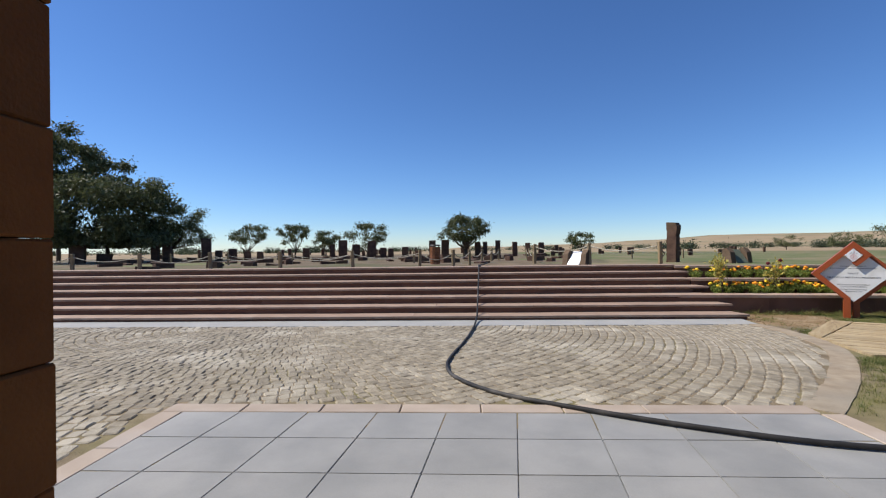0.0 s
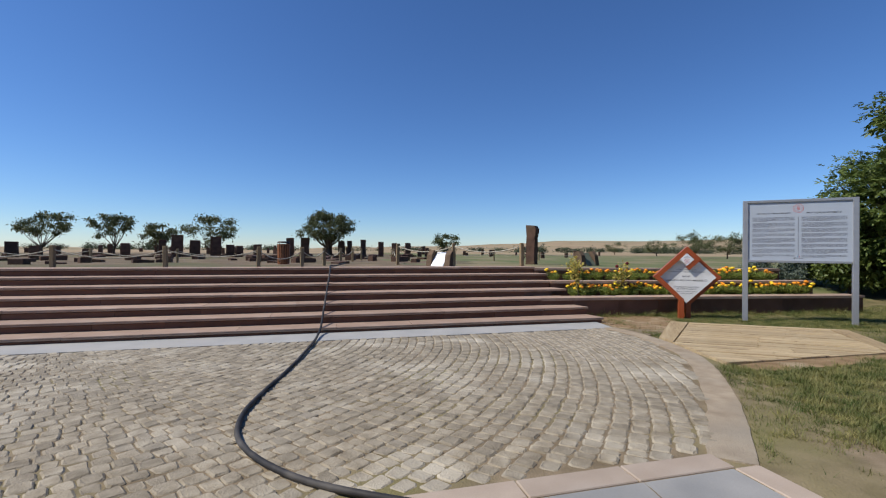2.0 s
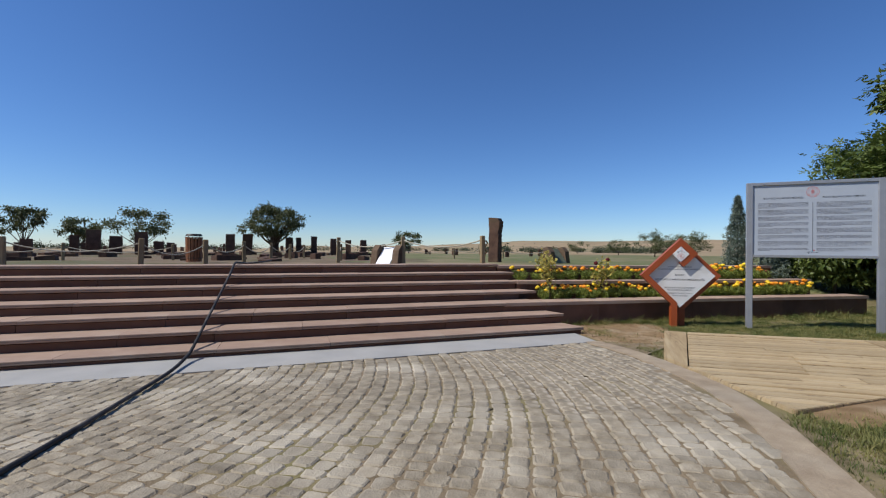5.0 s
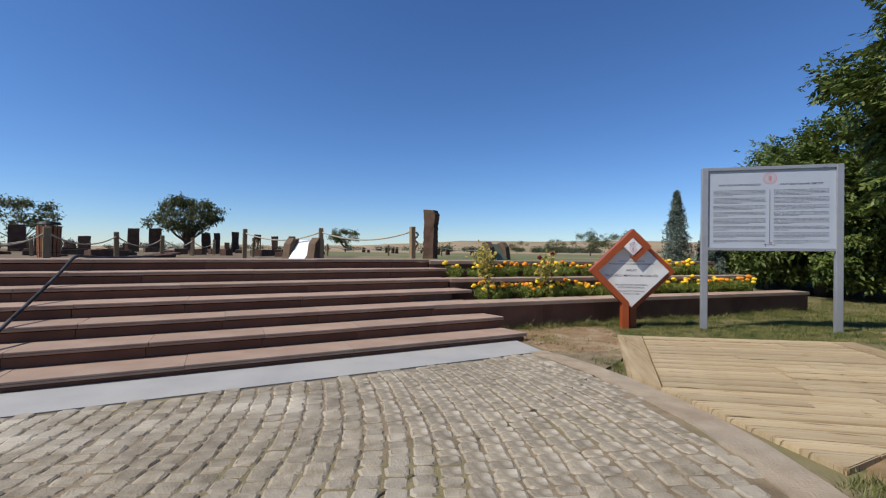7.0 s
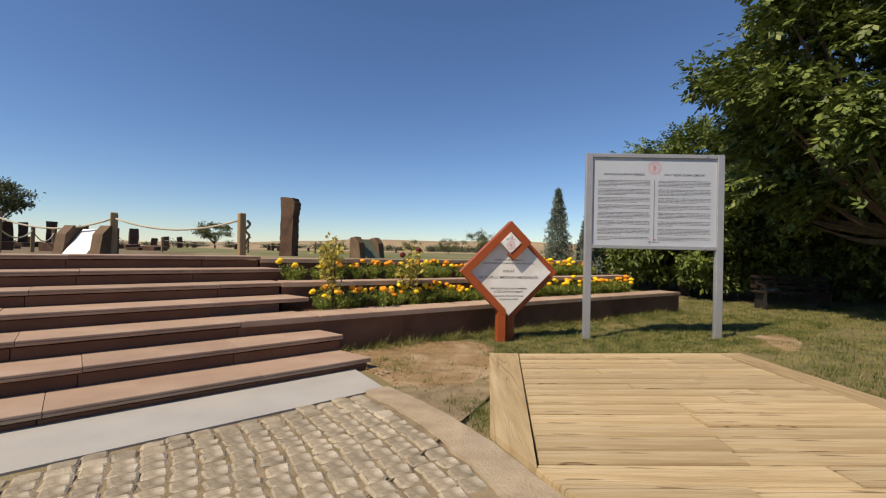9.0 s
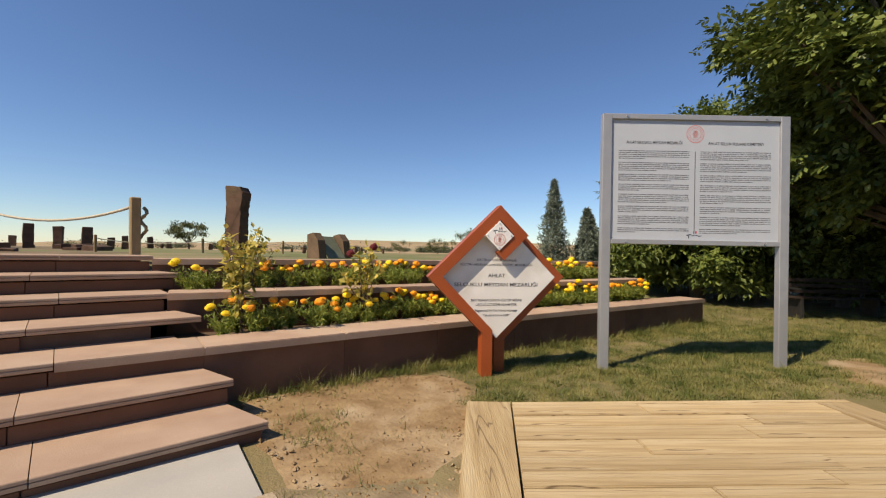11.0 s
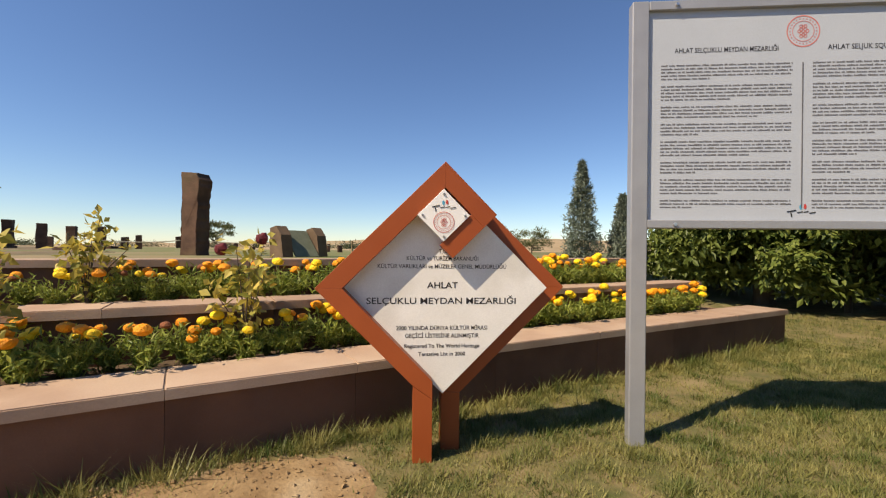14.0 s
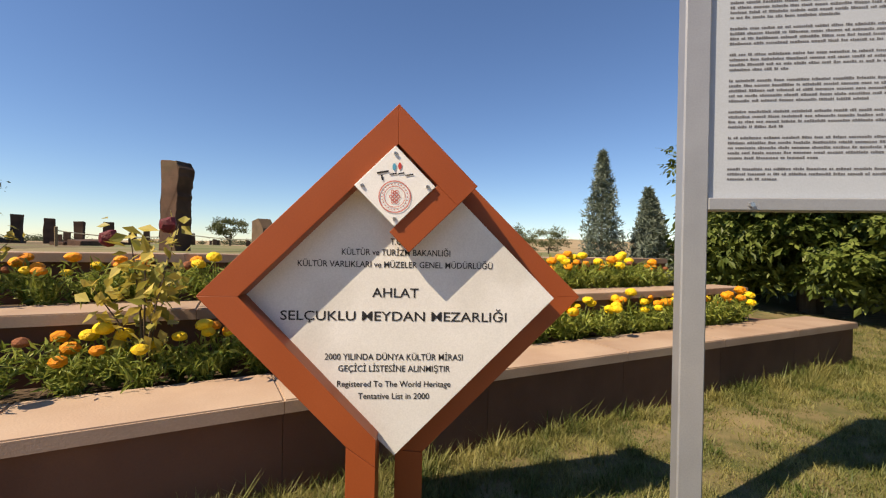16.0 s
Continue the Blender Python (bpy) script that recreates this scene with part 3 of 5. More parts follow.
def side(p, q):
    """The half plane to the right of p to q (the deck runs clockwise)."""
    a, b = -(q[1] - p[1]), q[0] - p[0]
    return (a, b, a * p[0] + b * p[1])


deck = thing("timber_deck", Matrix(), "low deck of weathered yellow-brown planks lying on the lawn", "deck")
planks = []
v = 17.02
rnd = random.Random(5)
planks.append([(-1.05, 17.02), (1.66, 17.02), (1.66, 16.955), (-1.05, 16.955)])
v = 16.95
while v > 12.5:
    w = rnd.choice((0.17, 0.2, 0.24))
    cut = rnd.uniform(-0.4, 0.9)
    lo, lo2 = (-1.05 - 0.109 * (17.02 - q) if q > 14.0 else -1.85 for q in (v, v - w))
    planks.append([(lo, v), (cut - 0.002, v), (cut - 0.002, v - w + 0.007), (lo2, v - w + 0.007)])
    planks.append([(cut + 0.002, v), (1.36, v), (1.36, v - w + 0.007), (cut + 0.002, v - w + 0.007)])
    v -= w
planks.append([(-1.80, 17.02), (-1.065, 17.02), (-1.395, 14.0), (-1.80, 14.0)])
planks.append([(1.37, 16.95), (1.70, 16.95), (1.70, 14.4), (1.37, 14.4)])
for pl in planks:
    wide = pl in planks[-2:]
    for i in range(5):
        if pl:
            pl = clip(pl, side(DECK[i], DECK[(i + 1) % 5]))
    if len(pl) < 3:
        continue
    poly = [uv(*p) for p in pl]
    lift = rnd.uniform(-0.008, 0.008)
    bm = prism(poly[::-1], lambda x, y: level(x, y) - 0.05, lambda x, y: deck_top(x, y) + lift, 0.006)
    c = Vector(poly[0])
    along, across = (V, -U) if wide else (U, V)
    turn = Matrix(((along.x, across.x, 0, c.x), (along.y, across.y, 0, c.y), (0, 0, 1, 0), (0, 0, 0, 1)))
    bm.transform(turn.inverted())
    part("plank", bm, M_WOODDECK, deck, m=turn)

# ---------------------------------------------------------------- diamond sign
DL, DR = Vector((10.61, 14.435)), Vector((11.86, 13.665))
dx = (DR - DL).normalized()
dmid = (DL + DR) / 2
dm = Matrix(((dx.x, -dx.y, 0, dmid.x), (dx.y, dx.x, 0, dmid.y), (0, 0, 1, 0.0), (0, 0, 0, 1)))
sign = thing("diamond_sign", dm, "red-brown steel diamond sign with white marble plate in the lawn", "sign")
R, CZ = 0.752, 1.003
BW, BD = 0.11, 0.15


def quad_bar(corners, y0, y1):
    """A bar whose face is an outline in x and z."""
    bm = bmesh.new()
    a = [bm.verts.new((x, y0, z)) for x, z in corners]
    b = [bm.verts.new((x, y1, z)) for x, z in corners]
    n = len(corners)
    bm.faces.new(a)
    bm.faces.new(b[::-1])
    for i in range(n):
        bm.faces.new((a[i], b[i], b[(i + 1) % n], a[(i + 1) % n]))
    bmesh.ops.recalc_face_normals(bm, faces=bm.faces)
    bmesh.ops.bevel(bm, geom=list(bm.edges), offset=0.0015, segments=1, affect="EDGES")
    return bm


ri = R - BW * math.sqrt(2)
e = BW * 0.7071
TZ = CZ + R
RB = R + 0.03
part("frame_bar", quad_bar([(0, TZ), (0, CZ + ri), (-ri, CZ), (-R, CZ)], 0, BD), M_RUST, sign)
part("frame_bar", quad_bar([(-R, CZ), (-ri, CZ), (-0.066, CZ - ri + 0.05), (-0.066, CZ - R + 0.10), (-0.18, CZ - R + 0.18)], 0, BD), M_RUST, sign)
k = 0.31
part("frame_bar", quad_bar([(0, TZ), (k, TZ - k), (k - e, TZ - k - e), (0, CZ + ri)], 0, BD), M_RUST, sign)
part("hook", quad_bar([(k - e, TZ - k - e), (k - 0.262, TZ - k - 0.262), (k - 0.262 - e, TZ - k - 0.262 + e), (k - 2 * e, TZ - k)], 0, BD), M_RUST, sign)
part("frame_bar", quad_bar([(k - 0.05, TZ - k + 0.072), (RB, CZ), (RB - 0.155, CZ), (k - 0.13, TZ - k + 0.0)], 0.16, 0.30), M_RUST, sign)
part("frame_bar", quad_bar([(RB, CZ), (0.116, CZ - RB + 0.116), (0.0, CZ - RB + 0.125), (0.0, CZ - RB + 0.155), (RB - 0.155, CZ)], 0.16, 0.30), M_RUST, sign)
part("leg", quad_bar([(-0.18, CZ - R + 0.178), (-0.066, CZ - R + 0.098), (-0.066, -0.05), (-0.18, -0.05)], 0, BD), M_RUST, sign)
part("leg", quad_bar([(0.0, CZ - RB + 0.123), (0.116, CZ - RB + 0.114), (0.116, -0.05), (0.0, -0.05)], 0.16, 0.30), M_RUST, sign)
mr_ = ri + 0.05
plate = part("marble_plate", quad_bar([(0, CZ + mr_), (-mr_, CZ), (0, CZ - mr_), (mr_, CZ)], 0.085, 0.115), M_MARBLE, sign, "white marble plate with black lettering")


def on_front(name, me, mat, parent, x, z, y, label=""):
    me.materials.clear()
    me.materials.append(mat)
    ob = link(name, me, parent, label)
    ob.matrix_basis = Matrix.Translation((x, y, z)) @ Matrix.Rotation(radians(90), 4, "X")
    return ob


for words, z, size, width in (("T.C.", 1.223, 0.04, 0.05), ("K\u00dcLT\u00dcR ve TUR\u0130ZM BAKANLI\u011eI", 1.179, 0.039, 0.451), ("K\u00dcLT\u00dcR VARLIKLARI ve M\u00dcZELER GENEL M\u00dcD\u00dcRL\u00dc\u011e\u00dc", 1.13, 0.039, 0.81),
                              ("AHLAT", 1.015, 0.06, 0.194), ("SEL\u00c7UKLU MEYDAN MEZARLI\u011eI", 0.92, 0.06, 0.94),
                              ("2000 YILINDA D\u00dcNYA K\u00dcLT\u00dcR M\u0130RASI", 0.756, 0.04, 0.574), ("GE\u00c7\u0130C\u0130 L\u0130STES\u0130NE ALINMI\u015eTIR", 0.709, 0.04, 0.465),
                              ("Registered To The World Heritage", 0.647, 0.038, 0.472), ("Tentative List in 2000", 0.598, 0.038, 0.296)):
    on_front("lettering", text_mesh(words, size * 0.9, size * 0.036, width=width * 0.97), M_INK, plate, -0.005, z, 0.0835)
pq = 0.155
plaque = part("plaque", quad_bar([(0 - 0.01, 1.436 + pq), (-pq - 0.01, 1.436), (-0.01, 1.436 - pq), (pq - 0.01, 1.436)], -0.012, -0.002), M_WHITE, sign, "small white square plaque with a round emblem")


def ring(r0, r1, n=40):
    bm = bmesh.new()
    a = [bm.verts.new((r0 * math.cos(2 * math.pi * i / n), r0 * math.sin(2 * math.pi * i / n), 0)) for i in range(n)]
    b = [bm.verts.new((r1 * math.cos(2 * math.pi * i / n), r1 * math.sin(2 * math.pi * i / n), 0)) for i in range(n)]
    for i in range(n):
        bm.faces.new((a[i], b[i], b[(i + 1) % n], a[(i + 1) % n]))
    return bm


def flat(bm):
    me = bpy.data.meshes.new("print")
    bm.to_mesh(me)
    bm.free()
    return me


def emblem(parent, x, z, r, y):
    """A round printed emblem: two rings, a ring of dots and a knot of small squares."""
    bm = ring(r * 0.93, r)
    for rr0, rr1 in ((r * 0.62, r * 0.66),):
        b2 = ring(rr0, rr1)
        tmp = flat(b2)
        bm.from_mesh(tmp)
    for i in range(24):
        a = 2 * math.pi * i / 24
        tmp = bmesh.ops.create_circle(bm, cap_ends=True, segments=6, radius=r * 0.045)
        bmesh.ops.translate(bm, verts=tmp["verts"], vec=(0.79 * r * math.cos(a), 0.79 * r * math.sin(a), 0))
    for i, j in ((0, 0), (0, 1), (0, -1), (1, 0), (-1, 0), (0.5, 0.5), (-0.5, 0.5), (0.5, -0.5), (-0.5, -0.5), (0.5, 1.3), (-0.5, 1.3), (0.5, -1.3), (-0.5, -1.3)):
        b2 = ring(r * 0.07, r * 0.12, 8)
        bmesh.ops.translate(b2, verts=b2.verts, vec=(i * r * 0.24, j * r * 0.24, 0))
        bm.from_mesh(flat(b2))
    on_front("emblem", flat(bm), M_PINKINK, parent, x, z, y)


def squiggle(parent, x, z, s, y):
    """A printed mark drawn as plain strokes: a dark wave, a red and a blue drop."""
    bm = bmesh.new()
    for x0, x1, zz, w in ((-1.0, -0.35, 0.0, 0.10), (-0.3, 0.1, -0.08, 0.08), (0.15, 0.5, -0.05, 0.08), (0.55, 1.0, -0.12, 0.08), (-0.75, -0.65, -0.3, 0.3)):
        r = bmesh.ops.create_grid(bm, x_segments=1, y_segments=1, size=0.5)
        bmesh.ops.transform(bm, matrix=Matrix.LocRotScale(((x0 + x1) / 2 * s, zz * s, 0), Euler((0, 0, 0.2)), ((x1 - x0) * s, w * s, 1)), verts=r["verts"])
    on_front("mark", flat(bm), M_INK, parent, x, z, y)
    for mat, px, pz in ((M_RED, 0.25, 0.35), (M_CYAN, -0.05, 0.3)):
        bm = bmesh.new()
        r = bmesh.ops.create_circle(bm, cap_ends=True, segments=10, radius=0.17 * s)
        bmesh.ops.scale(bm, vec=(0.6, 1.2, 1), verts=bm.verts)
        on_front("mark", flat(bm), mat, parent, x + px * s, z + pz * s, y)


emblem(plaque, -0.01, 1.395, 0.062, -0.0145)
squiggle(plaque, -0.01, 1.488, 0.07, -0.0145)
for px, pz in ((0, 0.125), (0.125, 0), (0, -0.125), (-0.125, 0)):
    bm = bmesh.new()
    bmesh.ops.create_cone(bm, cap_ends=True, segments=8, radius1=0.008, radius2=0.006, depth=0.008)
    bm.transform(Matrix.Translation((px - 0.01, -0.016, 1.436 + pz)) @ Matrix.Rotation(radians(90), 4, "X"))
    part("screw", bm, M_BOLT, plaque)

# ---------------------------------------------------------------- information board
BL, BR = Vector((12.335, 13.525)), Vector((13.905, 12.130))
bx = (BR - BL).normalized()
bw = (BR - BL).length
bmx = Matrix(((bx.x, -bx.y, 0, BL.x), (bx.y, bx.x, 0, BL.y), (0, 0, 1, 0.0), (0, 0, 0, 1)))
board = thing("information_board", bmx, "grey metal information board on two posts with a printed white panel", "information board")
PW = 0.105
part("post", boxed(0, PW, 0, 0.08, -0.1, 2.845, bevel=0.006), M_GREYMETAL, board)
part("post", boxed(bw - PW, bw, 0, 0.08, -0.1, 2.845, bevel=0.006), M_GREYMETAL, board)
part("rail", boxed(PW, bw - PW, 0.002, 0.075, 2.785, 2.845, bevel=0.005), M_GREYMETAL, board)
part("rail", boxed(PW, bw - PW, 0.002, 0.075, 1.385, 1.44, bevel=0.005), M_GREYMETAL, board)
panel = part("panel", boxed(PW, bw - PW, 0.03, 0.06, 1.44, 2.785), M_PANEL_SKY, board, "white panel printed in two columns, tinted blue-grey for reflected sky")
for px in (PW + 0.17, bw - PW - 0.17):
    for pz in (1.41, 2.815):
        bm = bmesh.new()
        bmesh.ops.create_cone(bm, cap_ends=True, segments=6, radius1=0.013, radius2=0.011, depth=0.014)
        bm.transform(Matrix.Translation((px, -0.004, pz)) @ Matrix.Rotation(radians(90), 4, "X"))
        part("bolt", bm, M_BOLT, board)
mid = bw / 2
on_front("heading", text_mesh("AHLAT SEL\u00c7UKLU MEYDAN MEZARLI\u011eI", 0.045, 0.0014, width=0.63), M_INK, panel, mid - 0.46, 2.53, 0.0285)
on_front("heading", text_mesh("AHLAT SELJUK SQUARE CEMETERY", 0.045, 0.0014, width=0.63), M_INK, panel, mid + 0.46, 2.53, 0.0285)
part("rule", boxed(mid - 0.003, mid + 0.003, 0.027, 0.029, 1.52, 2.44), M_INKGREY, panel)
emblem(panel, mid, 2.635, 0.10, 0.0285)
squiggle(panel, mid, 1.50, 0.085, 0.0275)
rnd = random.Random(21)
for cx in (mid - 0.46, mid + 0.46):
    z = 2.435
    for lines in (5, 5, 4, 4, 5, 4, 5, 3):
        tv, tf = [], []
        for i in range(lines):
            x = -0.40
            end = 0.40 if i < lines - 1 else rnd.uniform(-0.2, 0.2)
            while x < end:
                for _ in range(rnd.randint(2, 9)):
                    w, hi = rnd.uniform(0.005, 0.0105), rnd.choice((0.004, 0.004, 0.0065))
                    if x + w > end:
                        break
                    o = len(tv)
                    tv += [(x, -i * 0.0215 - 0.004, 0), (x + w, -i * 0.0215 - 0.004, 0), (x + w, -i * 0.0215 + hi, 0), (x, -i * 0.0215 + hi, 0)]
                    tf.append((o, o + 1, o + 2, o + 3))
                    x += w + 0.0016
                x += 0.008
        on_front("paragraph", mesh_from("paragraph", tv, tf, M_INKGREY), M_INKGREY, panel, cx, z, 0.0285)
        z -= lines * 0.0215 + 0.026

# ---------------------------------------------------------------- hose
HOSE = [(9.5, 6.55, 0.30), (6.8, 6.62, 0.31), (5.06, 6.80, 0.315), (4.1, 7.10, 0.315), (3.2, 7.55, 0.31), (2.6, 8.0, 0.285), (2.2, 8.6, 0.255), (2.08, 9.2, 0.225), (2.13, 9.9, 0.19), (2.3, 11.0, 0.135),
        (2.45, 12.2, 0.09), (2.55, 13.2, 0.05), (2.6, 13.75, 0.08), (2.63, 13.99, 0.145), (2.66, 14.5, 0.32), (2.69, 15.0, 0.495), (2.72, 15.5, 0.665), (2.75, 16.0, 0.84), (2.78, 16.46, 1.01), (2.8, 16.95, 1.185), (2.84, 17.5, 1.18), (2.95, 18.6, 1.14), (3.3, 21, 1.13)]
hose_line = smoothed(HOSE, 8)
hose = tagged(part("water_hose", tube(bmesh.new(), hose_line, 0.021, 10), M_HOSE, None, smooth=True), "thick black rubber hose lying over setts and up the steps", "hose")

# ---------------------------------------------------------------- gate jamb at the start
jamb = thing("gate_jamb", pose(0, 0, 0), "brown sandstone block jamb of a gateway, in shade", "gateway", kind="structure")
z = 0.25
rnd = random.Random(3)
while z < 5.2:
    h = rnd.choice((0.34, 0.38, 0.42))
    cut = rnd.uniform(4.2, 4.8)
    for y0, y1 in ((3.4, cut), (cut + 0.004, 5.06)):
        part("stone_block", boxed(-0.9, 1.02 + rnd.uniform(-0.004, 0.004), y0, y1, z, z + h - 0.004, bevel=0.008), M_GATE, jamb)
    z += h

# unseen walls and ceiling behind and above the path, added to darken the jamb
for name, x0, x1, y0, y1, z0, z1, lab in (("wall_gate", 4.3, 5.3, 1.0, 5.06, 0.2, 5.2, "plain unseen side wall added to shade the gate jamb"), ("wall_gate", -0.9, 5.3, 0.4, 1.0, 0.2, 5.2, "plain unseen back wall added to shade the gate jamb"),
                                          ("wall_gate", -0.9, 1.0, 1.0, 3.396, 0.2, 5.2, "plain unseen side wall added to shade the gate jamb"), ("ceiling", -0.9, 5.3, 0.4, 5.06, 5.25, 5.55, "plain unseen ceiling slab added to shade the gate jamb")):
    tagged(part(name, boxed(x0, x1, y0, y1, z0, z1, bevel=0.01), M_GATE, None), lab, "ceiling" if name == "ceiling" else "wall", kind="structure")

# ---------------------------------------------------------------- plants


def leaves(points, size, seed, droop=0.3, slim=0.45, spread=0.35):
    """Folded leaves at the given places, each its own small island. Returns verts and faces."""
    r = np.random.default_rng(seed)
    p = np.asarray(points, float)
    n = len(p)
    d = r.normal(size=(n, 3))
    d[:, 2] -= droop
    d /= np.linalg.norm(d, axis=1)[:, None]
    up = r.normal(size=(n, 3)) * 0.6 + (0, 0, 1)
    side_v = np.cross(d, up)
    side_v /= np.linalg.norm(side_v, axis=1)[:, None] + 1e-9
    nv = np.cross(side_v, d)
    ln = (size * r.uniform(1 - spread, 1 + spread, n))[:, None]
    w = ln * slim * 0.5
    a = p
    b = p + d * ln * 0.45 + side_v * w + nv * ln * 0.08
    c = p + d * ln
    e = p + d * ln * 0.45 - side_v * w + nv * ln * 0.08
    v = np.stack([a, b, c, e], 1).reshape(-1, 3)
    f = np.arange(n * 4).reshape(-1, 4)
    return v, f


def leaf_mesh(name, points, size, seed, mat, **k):
    v, f = leaves(points, size, seed, **k)
    me = bpy.data.meshes.new(name)
    me.from_pydata(v.tolist(), [], f.tolist())
    me.materials.append(mat)
    return me


def compound_mesh(name, points, centre, size, seed, mat):
    """Feathered walnut leaves: a drooping axis with two pairs of leaflets and one at its tip."""
    g = np.random.default_rng(seed)
    p = np.asarray(points, float)
    n = len(p)
    unit = lambda q: q / (np.linalg.norm(q, axis=1)[:, None] + 1e-9)
    axis = unit(unit(p - np.asarray(centre)) * (1, 1, 0.5) + g.normal(size=(n, 3)) * 0.55 - (0, 0, 0.25))
    across = unit(np.cross(axis, g.normal(size=(n, 3)) * 0.35 + (0, 0, 1)))
    nv = np.cross(across, axis)
    ln = (size * g.uniform(0.75, 1.25, n))[:, None]
    out = []
    for along, swing in ((0.35, 0.95), (0.35, -0.95), (0.95, 0.8), (0.95, -0.8), (1.35, 0.0)):
        sw = swing + g.uniform(-0.2, 0.2, (n, 1))
        d = unit(axis * np.cos(sw) + across * np.sin(sw) - (0, 0, 0.22) + g.normal(size=(n, 3)) * 0.12)
        sd = unit(np.cross(d, nv + g.normal(size=(n, 3)) * 0.25))
        root = p + axis * ln * along
        out.append(np.stack([root, root + d * ln * 0.5 + sd * ln * 0.25, root + d * ln, root + d * ln * 0.5 - sd * ln * 0.25], 1))
    v = np.stack(out, 1).reshape(-1, 3)
    me = bpy.data.meshes.new(name)
    me.from_pydata(v.tolist(), [], np.arange(len(v)).reshape(-1, 4).tolist())
    me.materials.append(mat)
    return me


def tree(label, x, y, z, trunk, crown, radius, count, size, mat, seed, girth=0.16, clumps=60, squash=0.75, low=0.0, category="tree", group="", tight=0.13, feathered=False):
    """Tapered trunk, limbs that fork to clumps of leaves, and a crown with an uneven outline. crown: height of its middle."""
    r = random.Random(seed)
    t = thing("tree", pose(x, y, z), label, category, group)
    bm = bmesh.new()
    lean = Vector((r.uniform(-0.1, 0.1), r.uniform(-0.1, 0.1), 1)) * trunk
    tube(bm, smoothed([(0, 0, -0.2), (lean.x * 0.4 + r.uniform(-0.05, 0.05), lean.y * 0.4, trunk * 0.5), tuple(lean)], 4), [girth * (1.25 - 0.07 * i) for i in range(9)], 9)
    part("trunk", bm, M_BARK, t)
    tips, limbs = [], bmesh.new()
    for i in range(clumps):
        a, c = r.uniform(0, 2 * math.pi), r.uniform(-1, 1)
        q = (0.45 + 0.55 * math.sqrt(r.random())) * (0.78 + 0.32 * noise.noise((math.cos(a) * 1.7 + seed, math.sin(a) * 1.7, c * 2)))
        s2 = math.sqrt(1 - c * c)
        tip = Vector((math.cos(a) * s2 * radius * q * 1.15, math.sin(a) * s2 * radius * q * 1.15, crown + c * radius * squash * q * 1.1))
        tip.z = max(tip.z, low + 0.3)
        tips.append(tip)
        if i % 3 == 0:
            mid_p = lean.lerp(tip, 0.5) + Vector((0, 0, -0.08 * radius))
            tube(limbs, smoothed([tuple(lean * r.uniform(0.75, 1.0)), tuple(mid_p), tuple(tip)], 3), [girth * 0.5, girth * 0.42, girth * 0.36, girth * 0.3, girth * 0.2, girth * 0.14, girth * 0.08], 5)
    part("branching", limbs, M_BARK, t)
    g = np.random.default_rng(seed)
    pick = g.integers(0, len(tips), count)
    base = np.array([tuple(q) for q in tips])[pick]
    spread_r = radius * tight
    off = g.normal(size=(count, 3)) * (spread_r, spread_r, spread_r * 0.7)
    pts = base + off
    pts[:, 2] = np.maximum(pts[:, 2], low)
    if feathered:
        me = compound_mesh("crown", pts[:count // 5], (0, 0, crown), size, seed, mat)
    else:
        me = leaf_mesh("crown", pts, size, seed, mat)
    link("crown", me, t)
    return t


def from_gate(bearing, dist):
    """A place so many metres from the gateway, at degrees clockwise from straight ahead."""
    a = radians(bearing)
    return 2.27 + dist * math.sin(a), 3.77 + dist * math.cos(a)


tree("large walnut tree with dense dark green leaves", 19.3, 10.1, 0.0, 1.9, 4.8, 3.85, 105000, 0.155, M_WALNUT, 1, 0.24, 300, 0.95, 0.75, tight=0.07, feathered=True)
tree("walnut tree with pale green leaves behind the board", 22.1, 15.7, 0.0, 1.4, 3.05, 2.45, 55000, 0.135, M_WALNUT_PALE, 2, 0.2, 220, 1.25, 0.45, tight=0.09, feathered=True)
# added tree: fills the dark gap under the crowns and casts shade there
tree("low dark green walnut tree added to darken the space under the crowns", 23.2, 12.6, 0.0, 1.2, 2.5, 2.2, 40000, 0.14, M_WALNUT, 6, 0.2, 150, 1.0, 0.3, tight=0.12, feathered=True)
tree("broad dark green tree shading the lawn", 39.0, 19.5, 0.3, 2.0, 4.4, 4.6, 26000, 0.26, M_WALNUT, 3, 0.28, 150, 0.85, 0.3, tight=0.11)
tree("broad dark green tree shading the lawn", 26.5, 11.5, 0.0, 2.0, 3.6, 4.2, 42000, 0.22, M_WALNUT, 4, 0.28, 200, 0.9, 0.1, tight=0.12)
tree("broad dark green tree shading the lawn", 25.5, 3.5, 0.0, 2.0, 5.0, 5.0, 22000, 0.24, M_WALNUT, 5, 0.28, 130, 0.9, 0.4, tight=0.11)
for br, dist, trunk, crown, rad, n, seed, lab in ((-40.2, 38, 1.4, 3.3, 5.0, 22000, 11, "spreading dark apricot tree among the tombstones"), (-34.5, 39, 1.2, 2.6, 3.0, 11000, 12, "spreading dark apricot tree among the tombstones"),
                                                  (-44.0, 44, 3.0, 7.4, 4.6, 26000, 13, "tall dark green tree among the tombstones"), (0.6, 37, 0.8, 2.35, 2.3, 8000, 14, "round crowned small tree among the tombstones")):
    px, py = from_gate(br, dist)
    tree(lab, px, py, 1.0, trunk, crown, rad, int(n * 1.2), 0.27 if rad > 3 else 0.16, M_FARLEAF, seed, 0.13, 85, 0.62, 1.25, tight=0.08)
